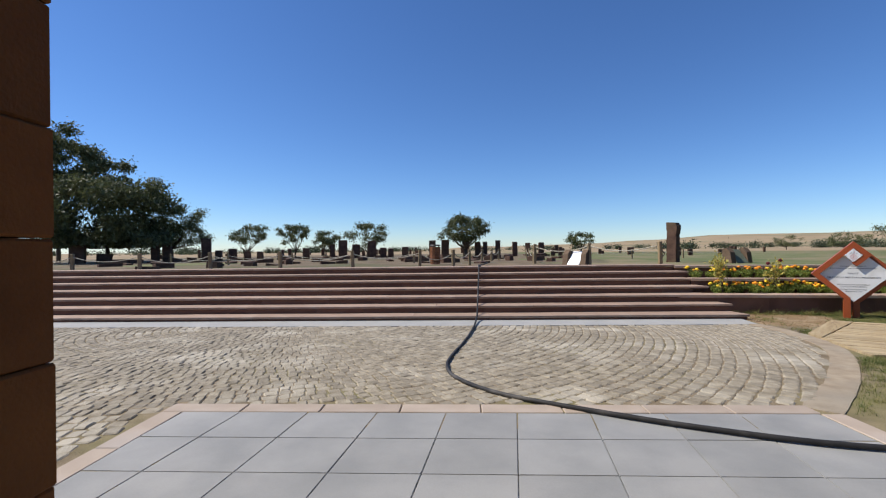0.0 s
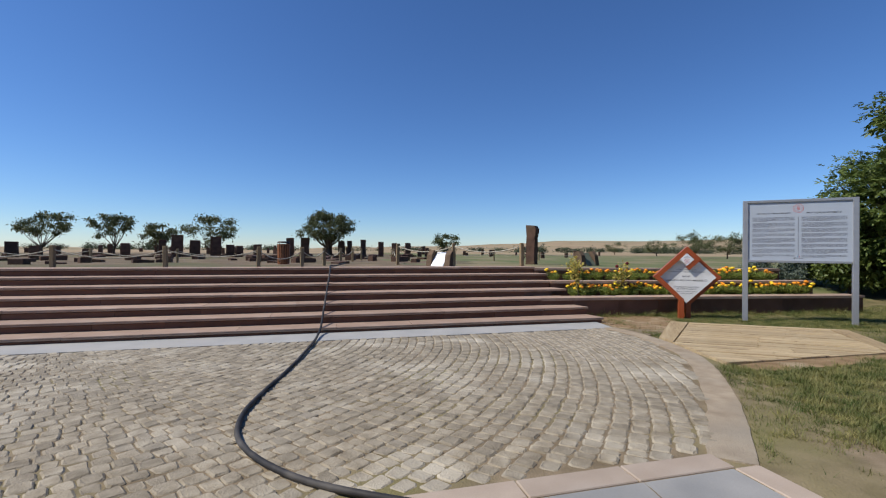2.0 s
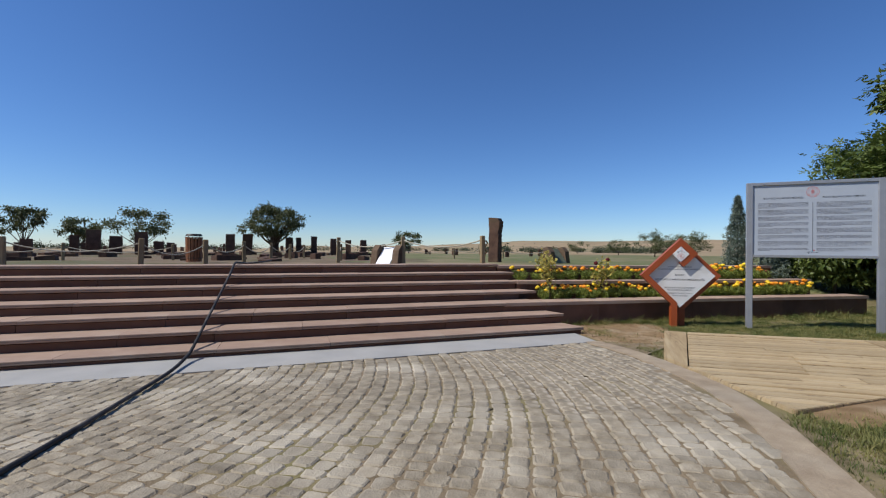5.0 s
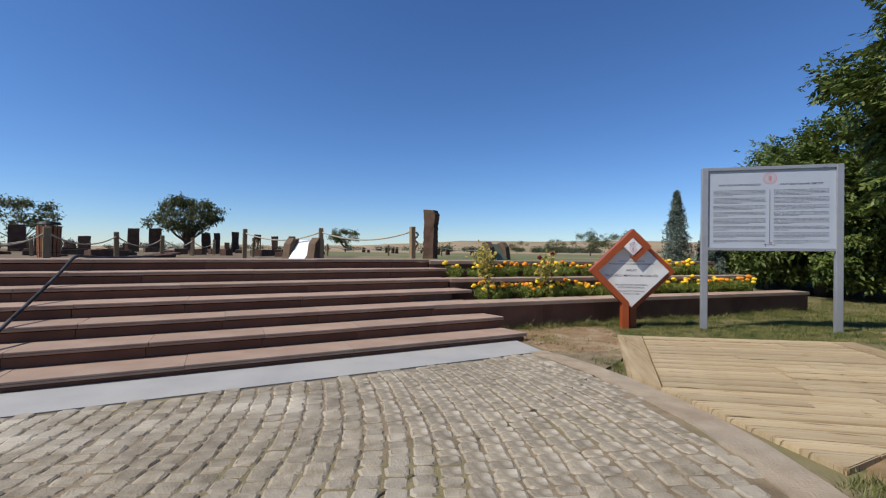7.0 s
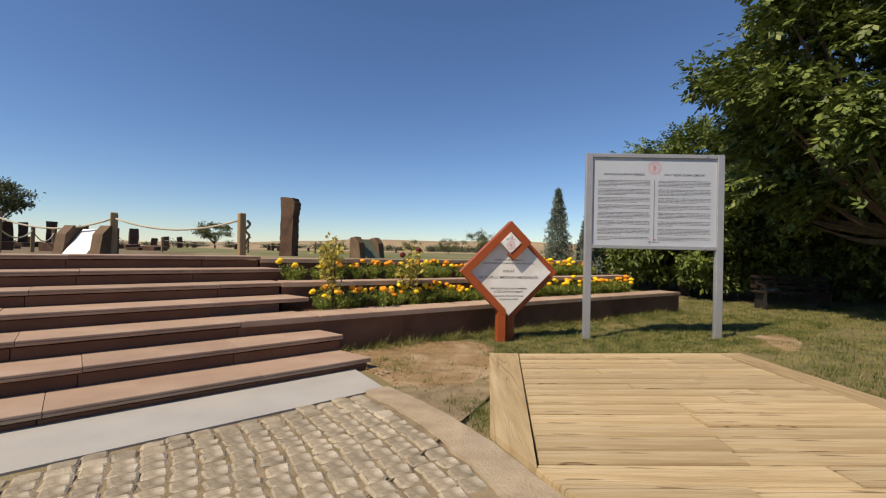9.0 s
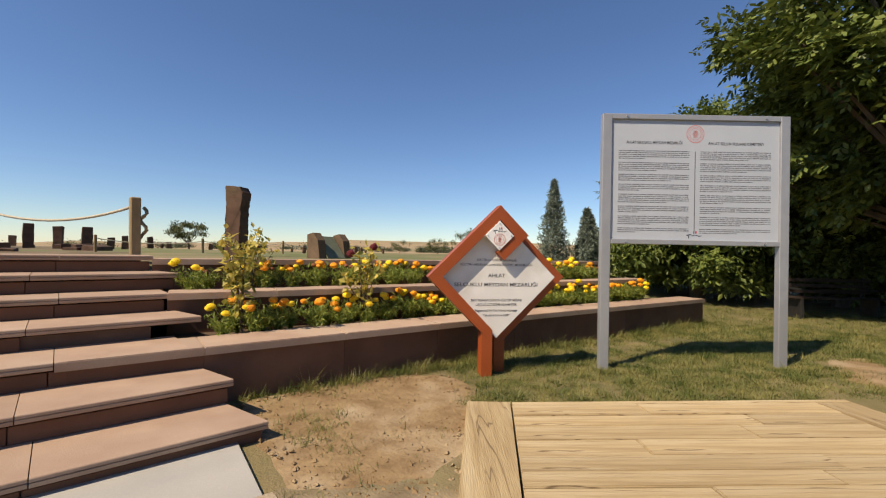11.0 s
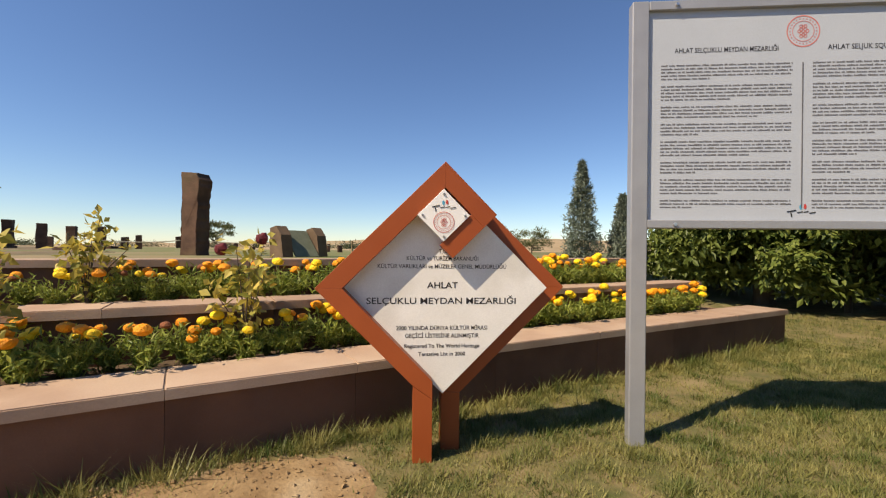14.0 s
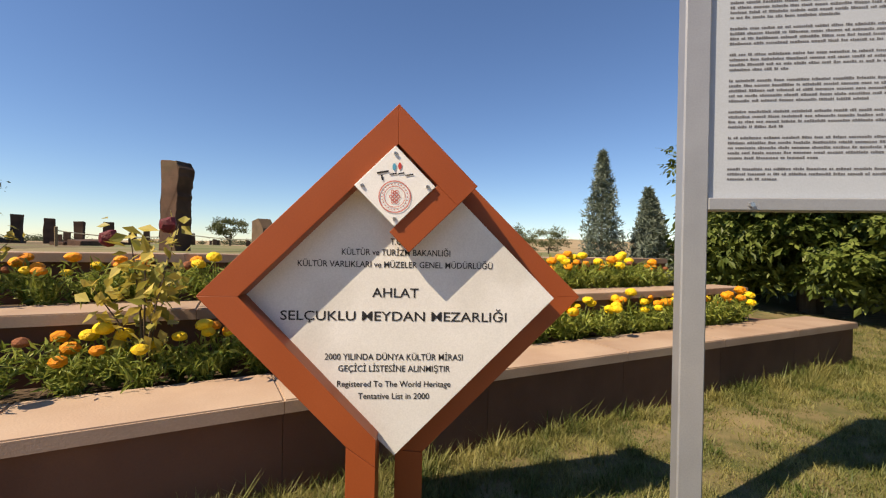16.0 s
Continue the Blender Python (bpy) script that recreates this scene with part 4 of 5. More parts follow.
for br, dist, crown, rad, seed in ((-26.7, 46, 2.3, 1.9, 21), (-21.2, 46, 2.4, 1.8, 22), (-17.6, 48, 1.9, 1.7, 23), (-12.3, 42, 2.3, 2.2, 24), (15.3, 56, 1.8, 1.9, 25), (44.0, 66, 1.9, 2.6, 26), (47.2, 64, 2.0, 2.6, 27), (40.5, 90, 1.5, 2.6, 28), (36.0, 120, 1.6, 3.0, 29)):
    px, py = from_gate(br, dist)
    tree("small open crowned tree on the dry steppe", px, py, terrain(px, py), 0.6, crown, rad, 3000, 0.19, M_FARLEAF, seed, 0.08, 26, 0.55, 0.8, group="far trees", tight=0.1)


# added foliage: stands in for low walnut branches and the dark shade beneath
for x, y, rad, seed in ((22.0, 14.2, 1.5, 39), (21.3, 16.9, 1.2, 40), (25.4, 13.8, 1.5, 31), (25.6, 11.2, 1.3, 32), (25.0, 9.2, 1.6, 33), (25.2, 7.2, 1.4, 34), (23.6, 17.2, 1.3, 36), (24.6, 5.2, 1.6, 37), (25.8, 15.8, 1.7, 38)):
    tree("dense dark green foliage added under the walnut trees to block bright background", x, y, 0.0, 0.6, 1.5, rad, 9000, 0.18, M_WALNUT, seed, 0.06, 60, 0.9, 0.35, category="shrub", group="shrubs under the trees", tight=0.2)


def spruce(x, y, z, height, width, seed):
    t = thing("spruce", pose(x, y, z), "slim blue-green conifer on the lawn", "conifer", "young conifers")
    part("trunk", tube(bmesh.new(), [(0, 0, -0.1), (0, 0, height * 0.9)], [0.05, 0.012], 7), M_BARK, t)
    g = np.random.default_rng(seed)
    n = 8500
    h = g.random(n) ** 1.25
    a = g.uniform(0, 2 * math.pi, n)
    out = width * (1 - h) ** 0.75 * (0.45 + 0.55 * g.random(n) ** 0.5) * (0.74 + 0.42 * np.sin(h * 34) * np.sin(a * 3 + h * 21))
    pts = np.stack([np.cos(a) * out, np.sin(a) * out, 0.12 + h * (height - 0.12) - out * 0.1], 1)
    link("crown", leaf_mesh("crown", pts, 0.12, seed, M_SPRUCE, droop=-0.2, slim=0.22), t)


spruce(19.2, 18.8, 0.55, 2.95, 0.70, 41)
spruce(20.1, 18.2, 0.55, 2.1, 0.55, 42)
spruce(21.2, 18.7, 0.55, 2.0, 0.66, 43)

# distant bushes and groves
g = np.random.default_rng(77)
pts = []
for i in range(110):
    br, dist = g.uniform(-60, 75), g.uniform(190, 480)
    px, py = from_gate(br, dist)
    wdt = g.uniform(2, 7)
    n = 480
    q = g.normal(size=(n, 3)) * (wdt * 0.6, wdt * 0.6, 1.0) + (px, py, terrain(px, py) + 1.3)
    pts.append(q)
tagged(link("distant_groves", leaf_mesh("distant_groves", np.concatenate(pts), 0.85, 78, leaf_material("grove_leaf", (0.05, 0.07, 0.035), (0.09, 0.11, 0.06)))), "far grey-green groves and bushes on the plain", "grove", kind="stuff")


def marigold(seed, petals):
    """One marigold: a bush of fine leaflets, stems and round heads."""
    r = random.Random(seed)
    t = thing("marigold", pose(0, 0, -50), "bushy green marigold with round orange and yellow heads", "flower", "marigolds in the planter")
    g = np.random.default_rng(seed)
    heads = [(r.uniform(-0.15, 0.15), r.uniform(-0.13, 0.13), r.uniform(0.24, 0.34)) for _ in petals]
    stems = bmesh.new()
    pts = []
    for i in range(22):
        a, q = r.uniform(0, 6.28), r.uniform(0.05, 0.20)
        tip = (math.cos(a) * q, math.sin(a) * q, r.uniform(0.14, 0.27))
        tube(stems, [(0, 0, -0.01), (tip[0] * 0.5, tip[1] * 0.5, tip[2] * 0.6), tip], [0.005, 0.004, 0.002], 4)
        for k2 in range(15):
            f = 0.25 + 0.8 * k2 / 14
            pts.append((tip[0] * f + r.gauss(0, 0.018), tip[1] * f + r.gauss(0, 0.018), tip[2] * f + r.gauss(0, 0.014)))
    for hx, hy, hz in heads:
        tube(stems, [(0, 0, 0), (hx * 0.6, hy * 0.6, hz * 0.6), (hx, hy, hz)], [0.005, 0.004, 0.004], 5)
    part("stem", stems, M_MARIGOLD, t)["kind"] = "stuff"
    link("foliage", leaf_mesh("foliage", pts, 0.06, seed, M_MARIGOLD, droop=-0.4, slim=0.26), t)
    for (hx, hy, hz), mat in zip(heads, petals):
        bm = bmesh.new()
        bmesh.ops.create_icosphere(bm, subdivisions=2, radius=1)
        rad = r.uniform(0.036, 0.052) * (0.7 if mat is M_DRYPETAL else 1)
        for v in bm.verts:
            k2 = 1 + 0.22 * noise.noise(v.co * 3.3 + Vector((seed, 0, 0)))
            v.co = Vector((v.co.x * rad * k2 + hx, v.co.y * rad * k2 + hy, v.co.z * rad * 0.72 * k2 + hz))
        part("flower_head", bm, mat, t)
    return t


O, Y, D = M_ORANGE, M_YELLOW, M_DRYPETAL
KINDS = [marigold(50, [O, O, Y]), marigold(51, [O, O]), marigold(52, [Y, Y, Y]), marigold(53, [O, Y, O, O]), marigold(54, [O, D]), marigold(55, [Y, O]), marigold(56, [Y, Y]), marigold(57, [O, O, O])]
r = random.Random(60)
used = set()


def plant_row(lo, hi, front, back, z, step, mirror=0):
    x = lo
    while x < hi:
        wl, wd = WALLS[front], WALLS[back]
        f = lambda line, xx: next(p[1] + (q[1] - p[1]) * (xx - p[0]) / (q[0] - p[0]) for p, q in zip(line, line[1:]) if p[0] - 0.01 <= xx <= q[0] + 0.01 or q is line[-1])
        y0, y1 = f(wl[0], x) + wl[3] + 0.10, f(wd[0], x) - 0.12
        for row in (0, 1):
            y = (y0 if row == 0 else (y0 + max(y1, y0 + 0.16)) / 2 + 0.06) + r.uniform(-0.04, 0.04)
            i = r.randrange(len(KINDS))
            sc = r.uniform(0.8, 1.1) * (1.12 if x > 13.5 else 1.0)
            m = pose(x + r.uniform(-0.06, 0.06) + row * step / 2, y, z, 0, 0, r.uniform(0, 360))
            if i in used:
                ob = copy_thing(KINDS[i], m)
            else:
                ob, _ = KINDS[i], used.add(i)
                ob.matrix_basis = m
            ob.scale = (sc, sc, sc)
        x += step * r.uniform(0.85, 1.15) * (0.78 if x > 11.8 else 0.92)


plant_row(8.95, 15.9, "lower", "middle", 0.405, 0.33)
plant_row(8.95, 15.6, "middle", "upper", 0.75, 0.36)


def rose(x, y, z, height, seed, lab, blooms=()):
    r2 = random.Random(seed)
    t = thing("rose_bush", pose(x, y, z), lab, "shrub", "shrubs in the planter")
    stems, pts = bmesh.new(), []
    for i in range(7):
        a, q, h = r2.uniform(0, 6.28), r2.uniform(0.05, 0.26), height * r2.uniform(0.6, 1.0)
        line = smoothed([(0, 0, -0.02), (math.cos(a) * q * 0.3, math.sin(a) * q * 0.3, h * 0.5), (math.cos(a) * q, math.sin(a) * q, h)], 5)
        tube(stems, line, [0.008 - 0.0006 * k2 for k2 in range(11)], 5)
        for k2 in range(3, 11):
            for _ in range(2 if k2 < 7 else 6):
                pts.append(line[k2] + Vector((r2.gauss(0, 0.045), r2.gauss(0, 0.045), r2.gauss(0, 0.03))))
    part("stem", stems, M_BARK, t)
    link("foliage", leaf_mesh("foliage", pts, 0.08, seed, M_ROSELEAF, slim=0.62), t)
    for hx, hy, hz in blooms:
        bm = bmesh.new()
        bmesh.ops.create_icosphere(bm, subdivisions=2, radius=0.045)
        for v in bm.verts:
            v.co = v.co * (1 + 0.3 * noise.noise(v.co * 40)) + Vector((hx, hy, hz))
        part("bloom", bm, M_ROSERED, t, "dark red rose bloom")


rose(9.15, 15.50, 0.40, 1.05, 71, "tall rose bush with yellowing leaves in the bed")
rose(10.44, 15.42, 0.40, 0.92, 72, "rose bush with yellow-green leaves and two dark red blooms", ((0.1, -0.05, 0.9), (-0.16, 0.02, 0.82)))
rose(9.5, 16.32, 0.75, 0.72, 73, "thin rose bush with sparse leaves in the bed")

# lawn blades
g = np.random.default_rng(5)
n_far, n_near, n_kerb = 210000, 330000, 190000
n = n_far + n_near + n_kerb
gx_ = np.concatenate([g.uniform(5.4, 21, n_far), g.uniform(8.7, 17.5, n_near), g.uniform(5.6, 11.5, n_kerb)])
gy_ = np.concatenate([g.uniform(5.6, 15.0, n_far), g.uniform(11.3, 15.0, n_near), g.uniform(6.3, 10.8, n_kerb)])
coarse = np.concatenate([np.full(n_far, 1.35), np.ones(n_near), np.full(n_kerb, 1.25)])
line = WALLS["lower"][0]
wall_y = np.interp(gx_, [p[0] for p in line], [p[1] for p in line], right=16.5)
kerb_x = np.interp(gy_, [p[1] for p in KERB], [p[0] for p in KERB], left=5.45)
du, dv = gx_ * U.x + gy_ * U.y, gx_ * V.x + gy_ * V.y
deck_in = (du > -1.6) & (du < 1.68) & (dv < 17.04) & (dv > 14.5 + (du - 1.6) * 0.86)
keep = (gy_ < wall_y + 0.02) & (gx_ > kerb_x + 0.03) & ~deck_in & ((gx_ > 8.95) | (gy_ < 13.3))
patch = np.array([noise.noise((a * 0.9, b * 0.9, 3)) + 0.5 * noise.noise((a * 2.6, b * 2.6, 7)) for a, b in zip(gx_, gy_)])
bare = np.array([inside(DIRT, a, b) or inside(NEAR_DIRT, a, b) for a, b in zip(gx_, gy_)])
keep &= (~bare | (patch > 0.10 + 0.4 * g.random(n)) | (g.random(n) < 0.07)) & (patch > -0.55 + g.random(n) * 0.35)
px, py, pa, co_ = gx_[keep], gy_[keep], patch[keep], coarse[keep]
n = len(px)
pz = np.array([terrain(a, b) for a, b in zip(px, py)]) - 0.004
near_wall = np.clip(1 - (np.interp(px, [p[0] for p in line], [p[1] for p in line], right=30) - py) / 0.22, 0, 1)
tuft = np.array([noise.noise((a * 7, b * 7, 11)) for a, b in zip(px, py)])
hgt = (0.010 + 0.042 * g.random(n) ** 2) * np.clip(0.85 + 0.6 * pa + 1.5 * tuft, 0.3, 2.2) * (1 + 1.8 * near_wall) * co_
ang, tilt = g.uniform(0, 6.28, n), g.uniform(0.1, 1.7, n)
wd = g.uniform(0.0015, 0.0042, n) * co_
cx, sx = np.cos(ang), np.sin(ang)
a = np.stack([px - sx * wd, py + cx * wd, pz], 1)
b = np.stack([px + sx * wd, py - cx * wd, pz], 1)
c = np.stack([px + cx * hgt * tilt, py + sx * hgt * tilt, pz + 0.006 + hgt], 1)
me = bpy.data.meshes.new("grass")
me.from_pydata(np.stack([a, b, c], 1).reshape(-1, 3).tolist(), [], np.arange(3 * n).reshape(-1, 3).tolist())
me.materials.append(M_GRASS)
tagged(link("grass", me), "short patchy green and straw-coloured lawn grass", "grass", kind="stuff")

# loose clods and pebbles on the bare earth
g = np.random.default_rng(9)
pv, pf = [], []
for _ in range(1800):
    a, b = g.uniform(8.75, 10.8), g.uniform(12.5, 14.85)
    if not inside(DIRT, a, b):
        continue
    q = 0.004 + 0.016 * g.random() ** 3
    o = len(pv)
    z0 = terrain(a, b) + 0.018
    for dx_, dy_, dz_ in ((1, 0, 0), (0, 1, 0), (-1, 0, 0), (0, -1, 0), (0, 0, 0.8), (0, 0, -0.8)):
        pv.append((a + q * (dx_ + g.normal() * 0.25), b + q * (dy_ + g.normal() * 0.25), z0 + q * (dz_ + g.normal() * 0.2)))
    pf += [(o + i0, o + (i0 + 1) % 4, o + 4) for i0 in range(4)] + [(o + (i0 + 1) % 4, o + i0, o + 5) for i0 in range(4)]
tagged(link("pebbles", mesh_from("pebbles", pv, pf, M_DIRT)), "small clods and pebbles strewn on the bare earth", "pebbles", kind="stuff")

# ---------------------------------------------------------------- rope fence

def fence_post(x, y, h, lab="square weathered wooden fence post", girth=0.05):
    z = terrain(x, y) - 0.05
    t = part("fence_post", boxed(-girth, girth, -girth, girth, 0, h + 0.05, bevel=0.012), M_POST, None, m=pose(x, y, z, r.uniform(-1.5, 1.5), r.uniform(-1.5, 1.5), r.uniform(-12, 12)))
    return tagged(t, lab, "fence post", "rope fence posts")


def rope(p, q, sag, radius=0.014):
    pts = [(p[0] + (q[0] - p[0]) * f, p[1] + (q[1] - p[1]) * f, p[2] + (q[2] - p[2]) * f - sag * 4 * f * (1 - f)) for f in (k2 / 12 for k2 in range(13))]
    tagged(part("fence_rope", tube(bmesh.new(), pts, radius, 6), M_ROPE, None, smooth=True), "pale twisted rope sagging between wooden posts", "rope", "fence ropes")


def fence(places, h, sag=0.22, girth=0.05, radius=0.014):
    tops = []
    for x, y in places:
        fence_post(x, y, h, girth=girth)
        tops.append((x, y, terrain(x, y) + h - 0.1))
    for p, q in zip(tops, tops[1:]):
        rope(p, q, sag * r.uniform(0.8, 1.2), radius)


fence([(8.52, 17.65), (6.9, 19.62), (5.25, 21.5)], 0.80, 0.17, 0.055, 0.017)
fence([(-15.8, 17.9), (-13.4, 17.85), (-10.9, 17.9), (-8.5, 17.85), (-6.1, 17.9), (-3.7, 17.85), (-1.3, 17.9), (0.9, 18.0), (2.0, 18.6)], 0.62)
fence([(2.0, 18.62), (2.6, 20.8), (3.2, 23.2), (3.8, 25.8), (4.4, 28.6)], 0.62)
fence([(5.25, 21.55), (5.6, 24.0), (5.9, 27.0), (6.2, 30.0)], 0.62, girth=0.04)
fence([(-12, 24.5), (-9, 24.3), (-6, 24.6), (-3, 24.4), (0, 24.6)], 0.55, girth=0.04)
fence([(8.6, 27.0), (11.5, 27.6), (14.4, 28.0), (17.4, 28.6)], 0.5, 0.12, 0.035)
# coiled rope end hanging on the last post
tagged(part("rope_coil", tube(bmesh.new(), [(8.60 + 0.03 * math.sin(k2), 17.62 + 0.03 * math.cos(k2 * 1.3), 1.74 - 0.035 * k2) for k2 in range(12)], 0.022, 6), M_POST, None, smooth=True), "brown rope end hanging from a wooden post", "rope")


def tombstone(x, y, w, th, h, seed, turn=0.0, lab="dark brown carved tombstone standing upright", lean=1.0):
    """A tall slab with rough, worn edges."""
    r2 = random.Random(seed)
    z = terrain(x, y) - 0.1
    bm = bmesh.new()
    box(bm, -w / 2, w / 2, -th / 2, th / 2, 0, h + 0.1)
    bmesh.ops.subdivide_edges(bm, edges=[e for e in bm.edges if abs(e.verts[0].co.z - e.verts[1].co.z) > 0.5], cuts=5)
    bmesh.ops.bevel(bm, geom=list(bm.edges), offset=0.012, segments=1, affect="EDGES")
    for v in bm.verts:
        k2 = noise.noise_vector((v.co.x * 2.5 + seed, v.co.y * 2.5, v.co.z * 2.2))
        v.co += k2 * 0.035
    return tagged(part("tombstone", bm, M_STELE, None, m=pose(x, y, z, r2.uniform(-lean, lean), r2.uniform(-lean, lean), turn + r2.uniform(-12, 12))), lab, "tombstone", "tombstones")


# x, y, width, height above the ground
ROWS = [(-22.1, 30.3, 0.84, 1.19), (-21.1, 31.2, 0.89, 0.62), (-18.9, 32.9, 0.47, 1.53), (-18.3, 33.3, 0.51, 1.29), (-16.3, 34.6, 0.63, 1.66), (-15.6, 35.0, 0.45, 0.76), (-14.8, 35.5, 0.54, 0.88),
        (-13.9, 35.9, 0.48, 0.65), (-13.1, 36.3, 0.41, 0.64), (-11.8, 36.9, 0.42, 0.48), (-10.0, 37.6, 0.52, 0.87), (-8.1, 38.3, 0.41, 1.12)]
ROWS += [(-7.5, 39.2, 0.69, 1.51), (-6.5, 39.6, 0.64, 1.14), (-5.2, 39.9, 0.69, 1.43), (-4.3, 40.1, 0.51, 0.84), (-3.7, 40.3, 0.46, 0.78), (-2.5, 40.5, 0.55, 0.89), (-0.2, 40.8, 0.56, 1.42),
         (0.9, 40.9, 0.65, 1.45), (2.7, 41.0, 0.53, 1.17), (3.7, 41.0, 0.47, 1.24), (4.3, 41.0, 0.36, 1.25), (5.4, 41.0, 0.40, 1.35), (6.7, 39.9, 0.40, 1.2), (7.8, 40.0, 0.38, 1.11), (8.9, 40.1, 0.45, 1.13), (9.9, 40.1, 0.31, 0.62), (10.5, 40.1, 0.29, 0.73)]
i = 0
for px, py, w, h in ROWS:
    i += 1
    tombstone(px, py, w, 0.28, h, i, 14 - i * 0.8)
rr = random.Random(88)
for _ in range(46):
    px, py = from_gate(rr.uniform(-42, 38), rr.uniform(50, 85))
    i += 1
    tombstone(px, py, rr.uniform(0.25, 0.45), 0.22, rr.uniform(0.4, 1.1), i, lab="small dark tombstone far off in the grass", lean=4)
# low broken stones
for _ in range(110):
    px, py = from_gate(rr.uniform(-40, 14), rr.uniform(19, 42))
    i += 1
    tombstone(px, py, rr.uniform(0.3, 1.0), rr.uniform(0.25, 0.5), rr.uniform(0.06, 0.24), i, rr.uniform(0, 90), "low broken brown grave stone lying in the grass", 5)
# the tall stele by the fence, with a projecting head
bm = bmesh.new()
prof = [(-0.21, 0), (0.19, 0), (0.19, 0.95), (0.195, 1.2), (0.235, 1.36), (0.24, 1.5), (0.17, 1.63), (-0.21, 1.66), (-0.19, 1.3), (-0.17, 1.1), (-0.20, 0.9), (-0.19, 0.5)]
worn = []
for (x0, z0), (x1, z1) in zip(prof, prof[1:] + prof[:1]):
    cuts = max(1, int(math.hypot(x1 - x0, z1 - z0) / 0.06))
    worn += [(x0 + (x1 - x0) * q / cuts, z0 + (z1 - z0) * q / cuts) for q in range(cuts)]
prof = [(x + rr.uniform(-0.011, 0.011), z + rr.uniform(-0.008, 0.008)) for x, z in worn]
a_ = [bm.verts.new((x, -0.15 + rr.uniform(-0.012, 0.012), z)) for x, z in prof]
b_ = [bm.verts.new((x, 0.17 + rr.uniform(-0.012, 0.012), z)) for x, z in prof]
bm.faces.new(a_)
bm.faces.new(b_[::-1])
for k2 in range(len(prof)):
    bm.faces.new((a_[k2], b_[k2], b_[(k2 + 1) % len(prof)], a_[(k2 + 1) % len(prof)]))
bmesh.ops.recalc_face_normals(bm, faces=bm.faces)
bmesh.ops.bevel(bm, geom=list(bm.edges), offset=0.008, segments=1, affect="EDGES")
tagged(part("tombstone", bm, M_STELE, None, m=pose(10.88, 21.75, 1.02, 0, 0, -52)), "tall dark brown stele with a projecting carved head", "tombstone", "tombstones")


M_CHEEK = material("brown_tuff", (0.10, 0.065, 0.04), (0.16, 0.105, 0.065), 5, 0.9, 0.5, 60)


def book_sign(x, y, turn, mat, lab):
    """A sloping plate held between two thick brown stone cheeks."""
    t = thing("plaque_stand", pose(x, y, terrain(x, y), 0, 0, turn), lab, "sign")
    for sx_ in (-1, 1):
        bm = quad_bar([(-0.19, -0.05), (0.19, -0.05), (0.19, 0.52), (0.02, 0.56), (-0.12, 0.40)], -0.11, 0.11)
        bm.transform(Matrix.Translation((sx_ * 0.40, 0, 0)) @ Matrix.Rotation(radians(90), 4, "Z"))
        part("cheek", bm, M_CHEEK, t)
    bm = boxed(-0.26, 0.26, -0.015, 0.015, 0.0, 0.62, bevel=0.003)
    bm.transform(Matrix.Translation((0, -0.22, 0.0)) @ Matrix.Rotation(radians(-38), 4, "X"))
    part("plate", bm, mat, t)


book_sign(6.52, 19.95, -52, M_WHITE, "brown stone stand holding a blank white sloping plate")
book_sign(12.4, 20.1, 20, material("green_grey_plate", (0.13, 0.15, 0.10), (0.17, 0.19, 0.13), 8, 0.85, 0.1), "brown stone stand holding a grey-green sloping plate")


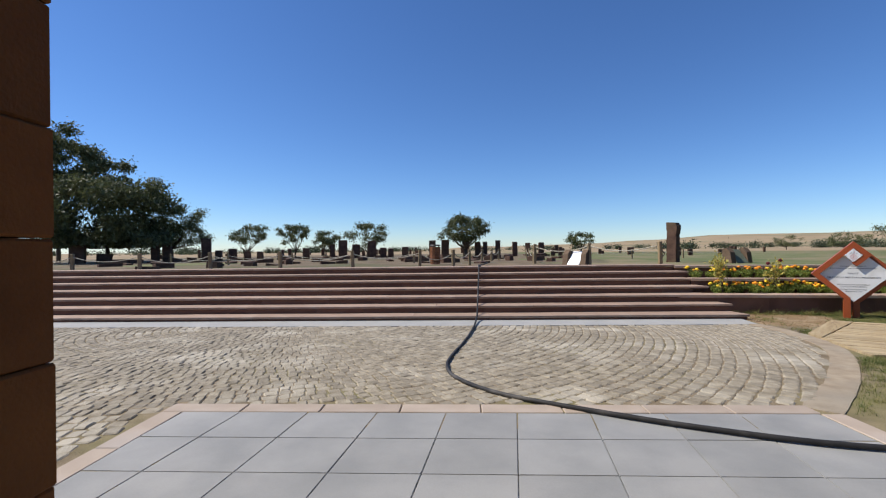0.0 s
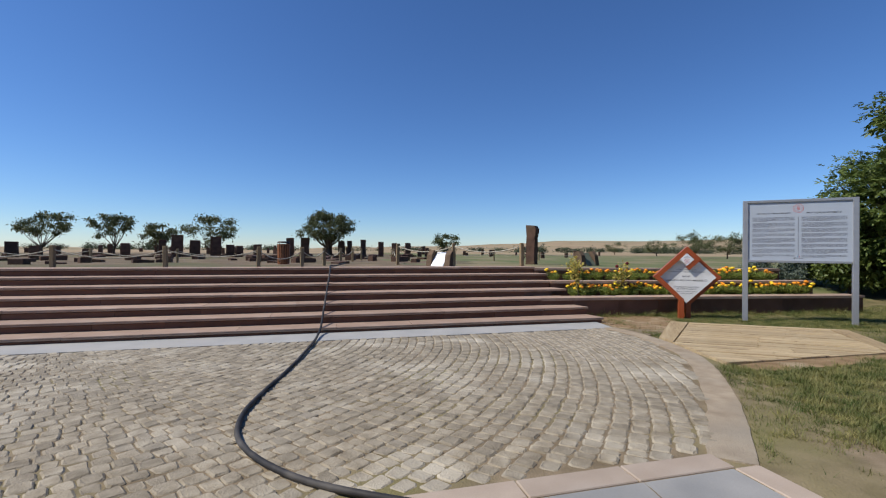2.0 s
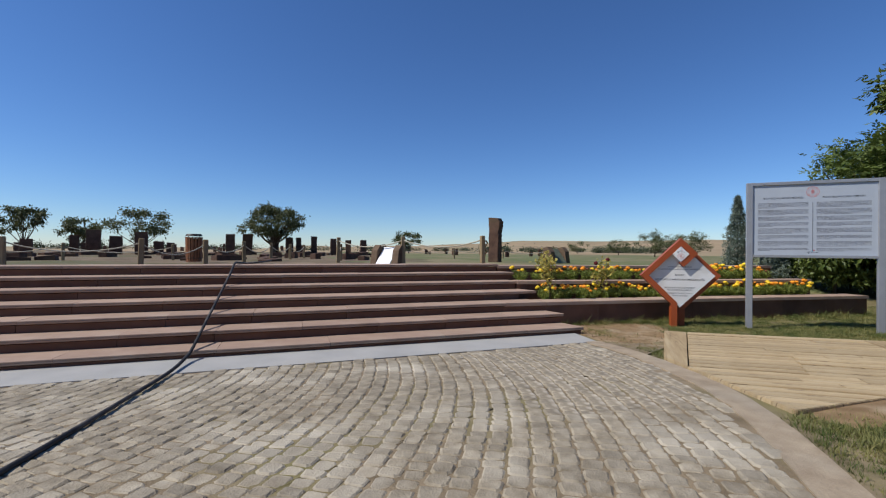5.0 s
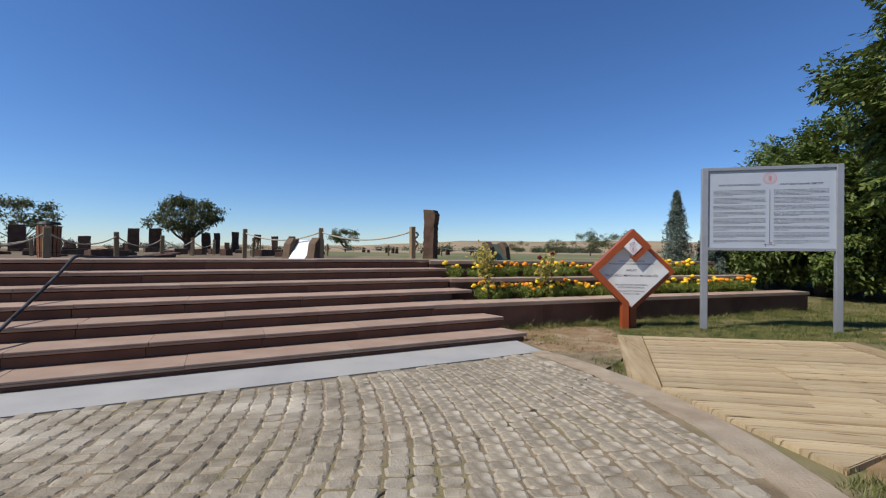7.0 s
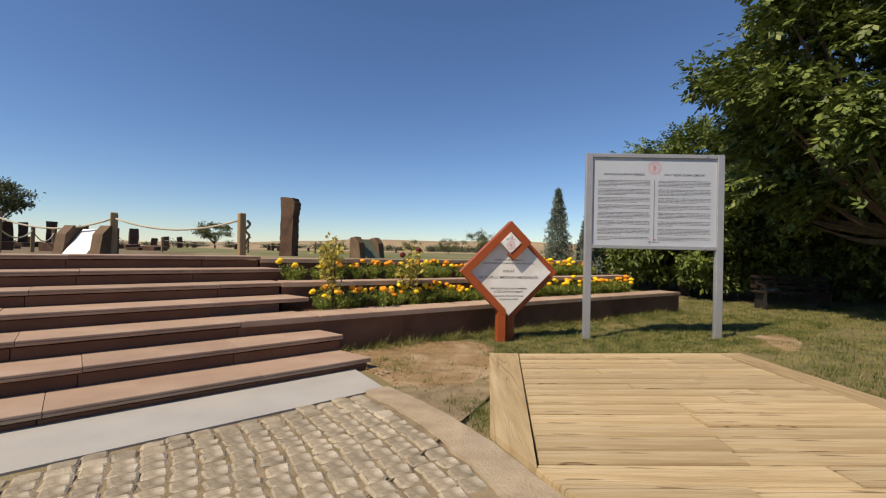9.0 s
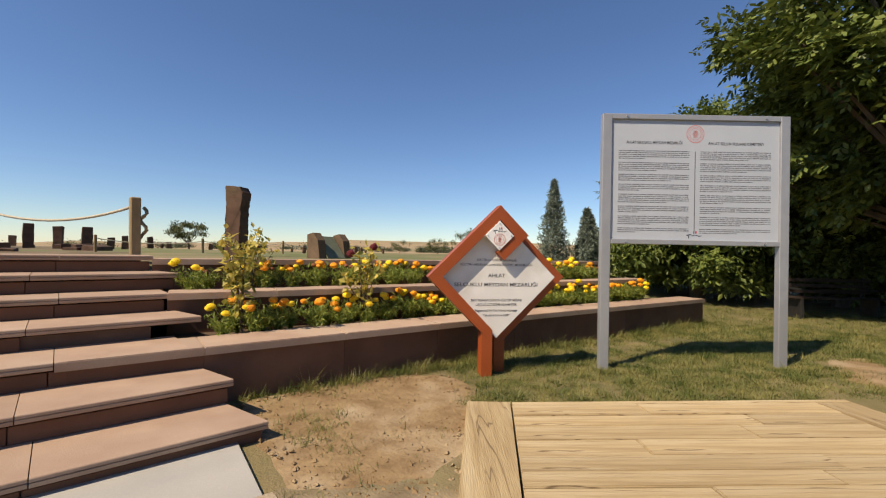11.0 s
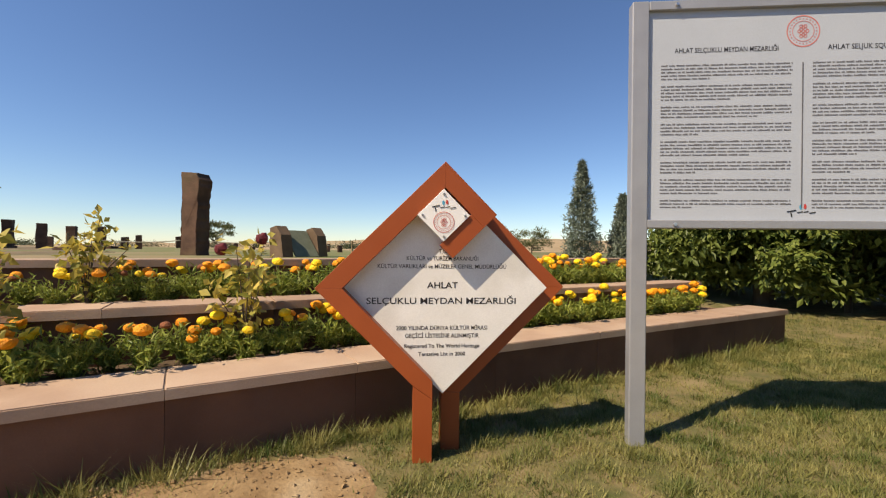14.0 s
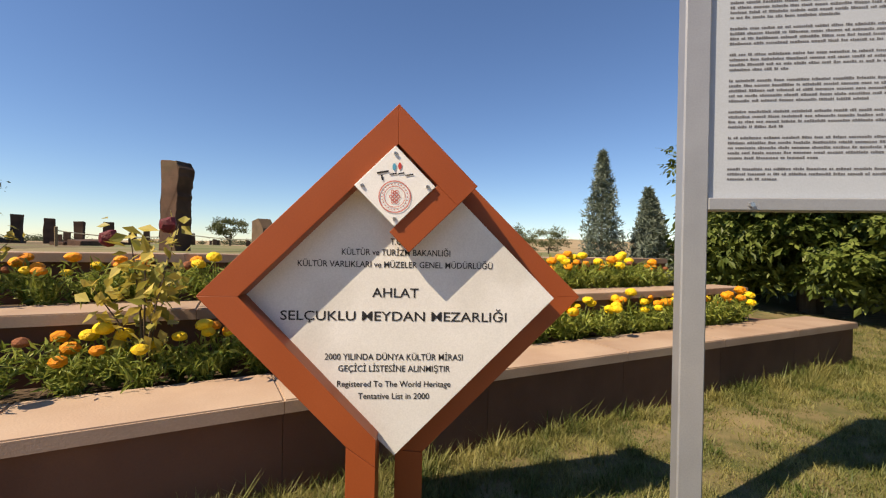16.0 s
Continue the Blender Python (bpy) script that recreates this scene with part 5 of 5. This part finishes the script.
def litter_bin(x, y, z):
    t = thing("litter_bin", pose(x, y, z), "round litter bin of red-brown wooden slats", "litter bin", "litter bins")
    bm = bmesh.new()
    bmesh.ops.create_cone(bm, cap_ends=True, segments=20, radius1=0.16, radius2=0.17, depth=0.66)
    bmesh.ops.translate(bm, verts=bm.verts, vec=(0, 0, 0.37))
    part("liner", bm, M_DARKMETAL, t)
    for k2 in range(16):
        bm = boxed(-0.03, 0.03, -0.012, 0.012, 0.03, 0.74, bevel=0.004)
        bm.transform(Matrix.Rotation(2 * math.pi * k2 / 16, 4, "Z") @ Matrix.Translation((0, 0.185, 0)) @ Matrix.Rotation(radians(-2), 4, "X"))
        part("slat", bm, M_BINWOOD, t)
    for zz in (0.14, 0.62):
        bm = tube(bmesh.new(), [(0.203 * math.cos(2 * math.pi * k2 / 24), 0.203 * math.sin(2 * math.pi * k2 / 24), zz) for k2 in range(25)], 0.008, 5)
        part("hoop", bm, M_DARKMETAL, t)
    bm = bmesh.new()
    bmesh.ops.create_cone(bm, cap_ends=True, segments=20, radius1=0.225, radius2=0.19, depth=0.06)
    bmesh.ops.translate(bm, verts=bm.verts, vec=(0, 0, 0.80))
    part("lid", bm, M_DARKMETAL, t)
    for sx_ in (-1, 1):
        part("lid_strut", boxed(sx_ * 0.15 - 0.01, sx_ * 0.15 + 0.01, -0.01, 0.01, 0.7, 0.78), M_DARKMETAL, t)


litter_bin(1.2, 21.6, 1.06)
litter_bin(18.6, 9.9, 0.08)


def bench(m):
    t = thing("park_bench", m, "park bench under the tree, wooden slats coloured dark for its shade", "bench")
    for sx_ in (-0.75, 0.75):
        part("leg", boxed(sx_ - 0.03, sx_ + 0.03, -0.2, 0.2, 0, 0.42, bevel=0.005), M_DARKMETAL, t)
        part("armrest", boxed(sx_ - 0.03, sx_ + 0.03, -0.22, 0.2, 0.6, 0.64, bevel=0.005), M_DARKMETAL, t)
        part("upright", boxed(sx_ - 0.025, sx_ + 0.025, 0.18, 0.23, 0.4, 0.85, bevel=0.005), M_DARKMETAL, t)
    for k2 in range(4):
        part("seat_slat", boxed(-0.9, 0.9, -0.2 + k2 * 0.1, -0.115 + k2 * 0.1, 0.42, 0.455, bevel=0.005), M_SHADEDWOOD, t)
    for k2 in range(3):
        part("back_slat", boxed(-0.9, 0.9, 0.15, 0.178, 0.52 + k2 * 0.12, 0.60 + k2 * 0.12, bevel=0.005), M_SHADEDWOOD, t)


bench(pose(20.05, 12.45, 0.0, 0, 0, -45))
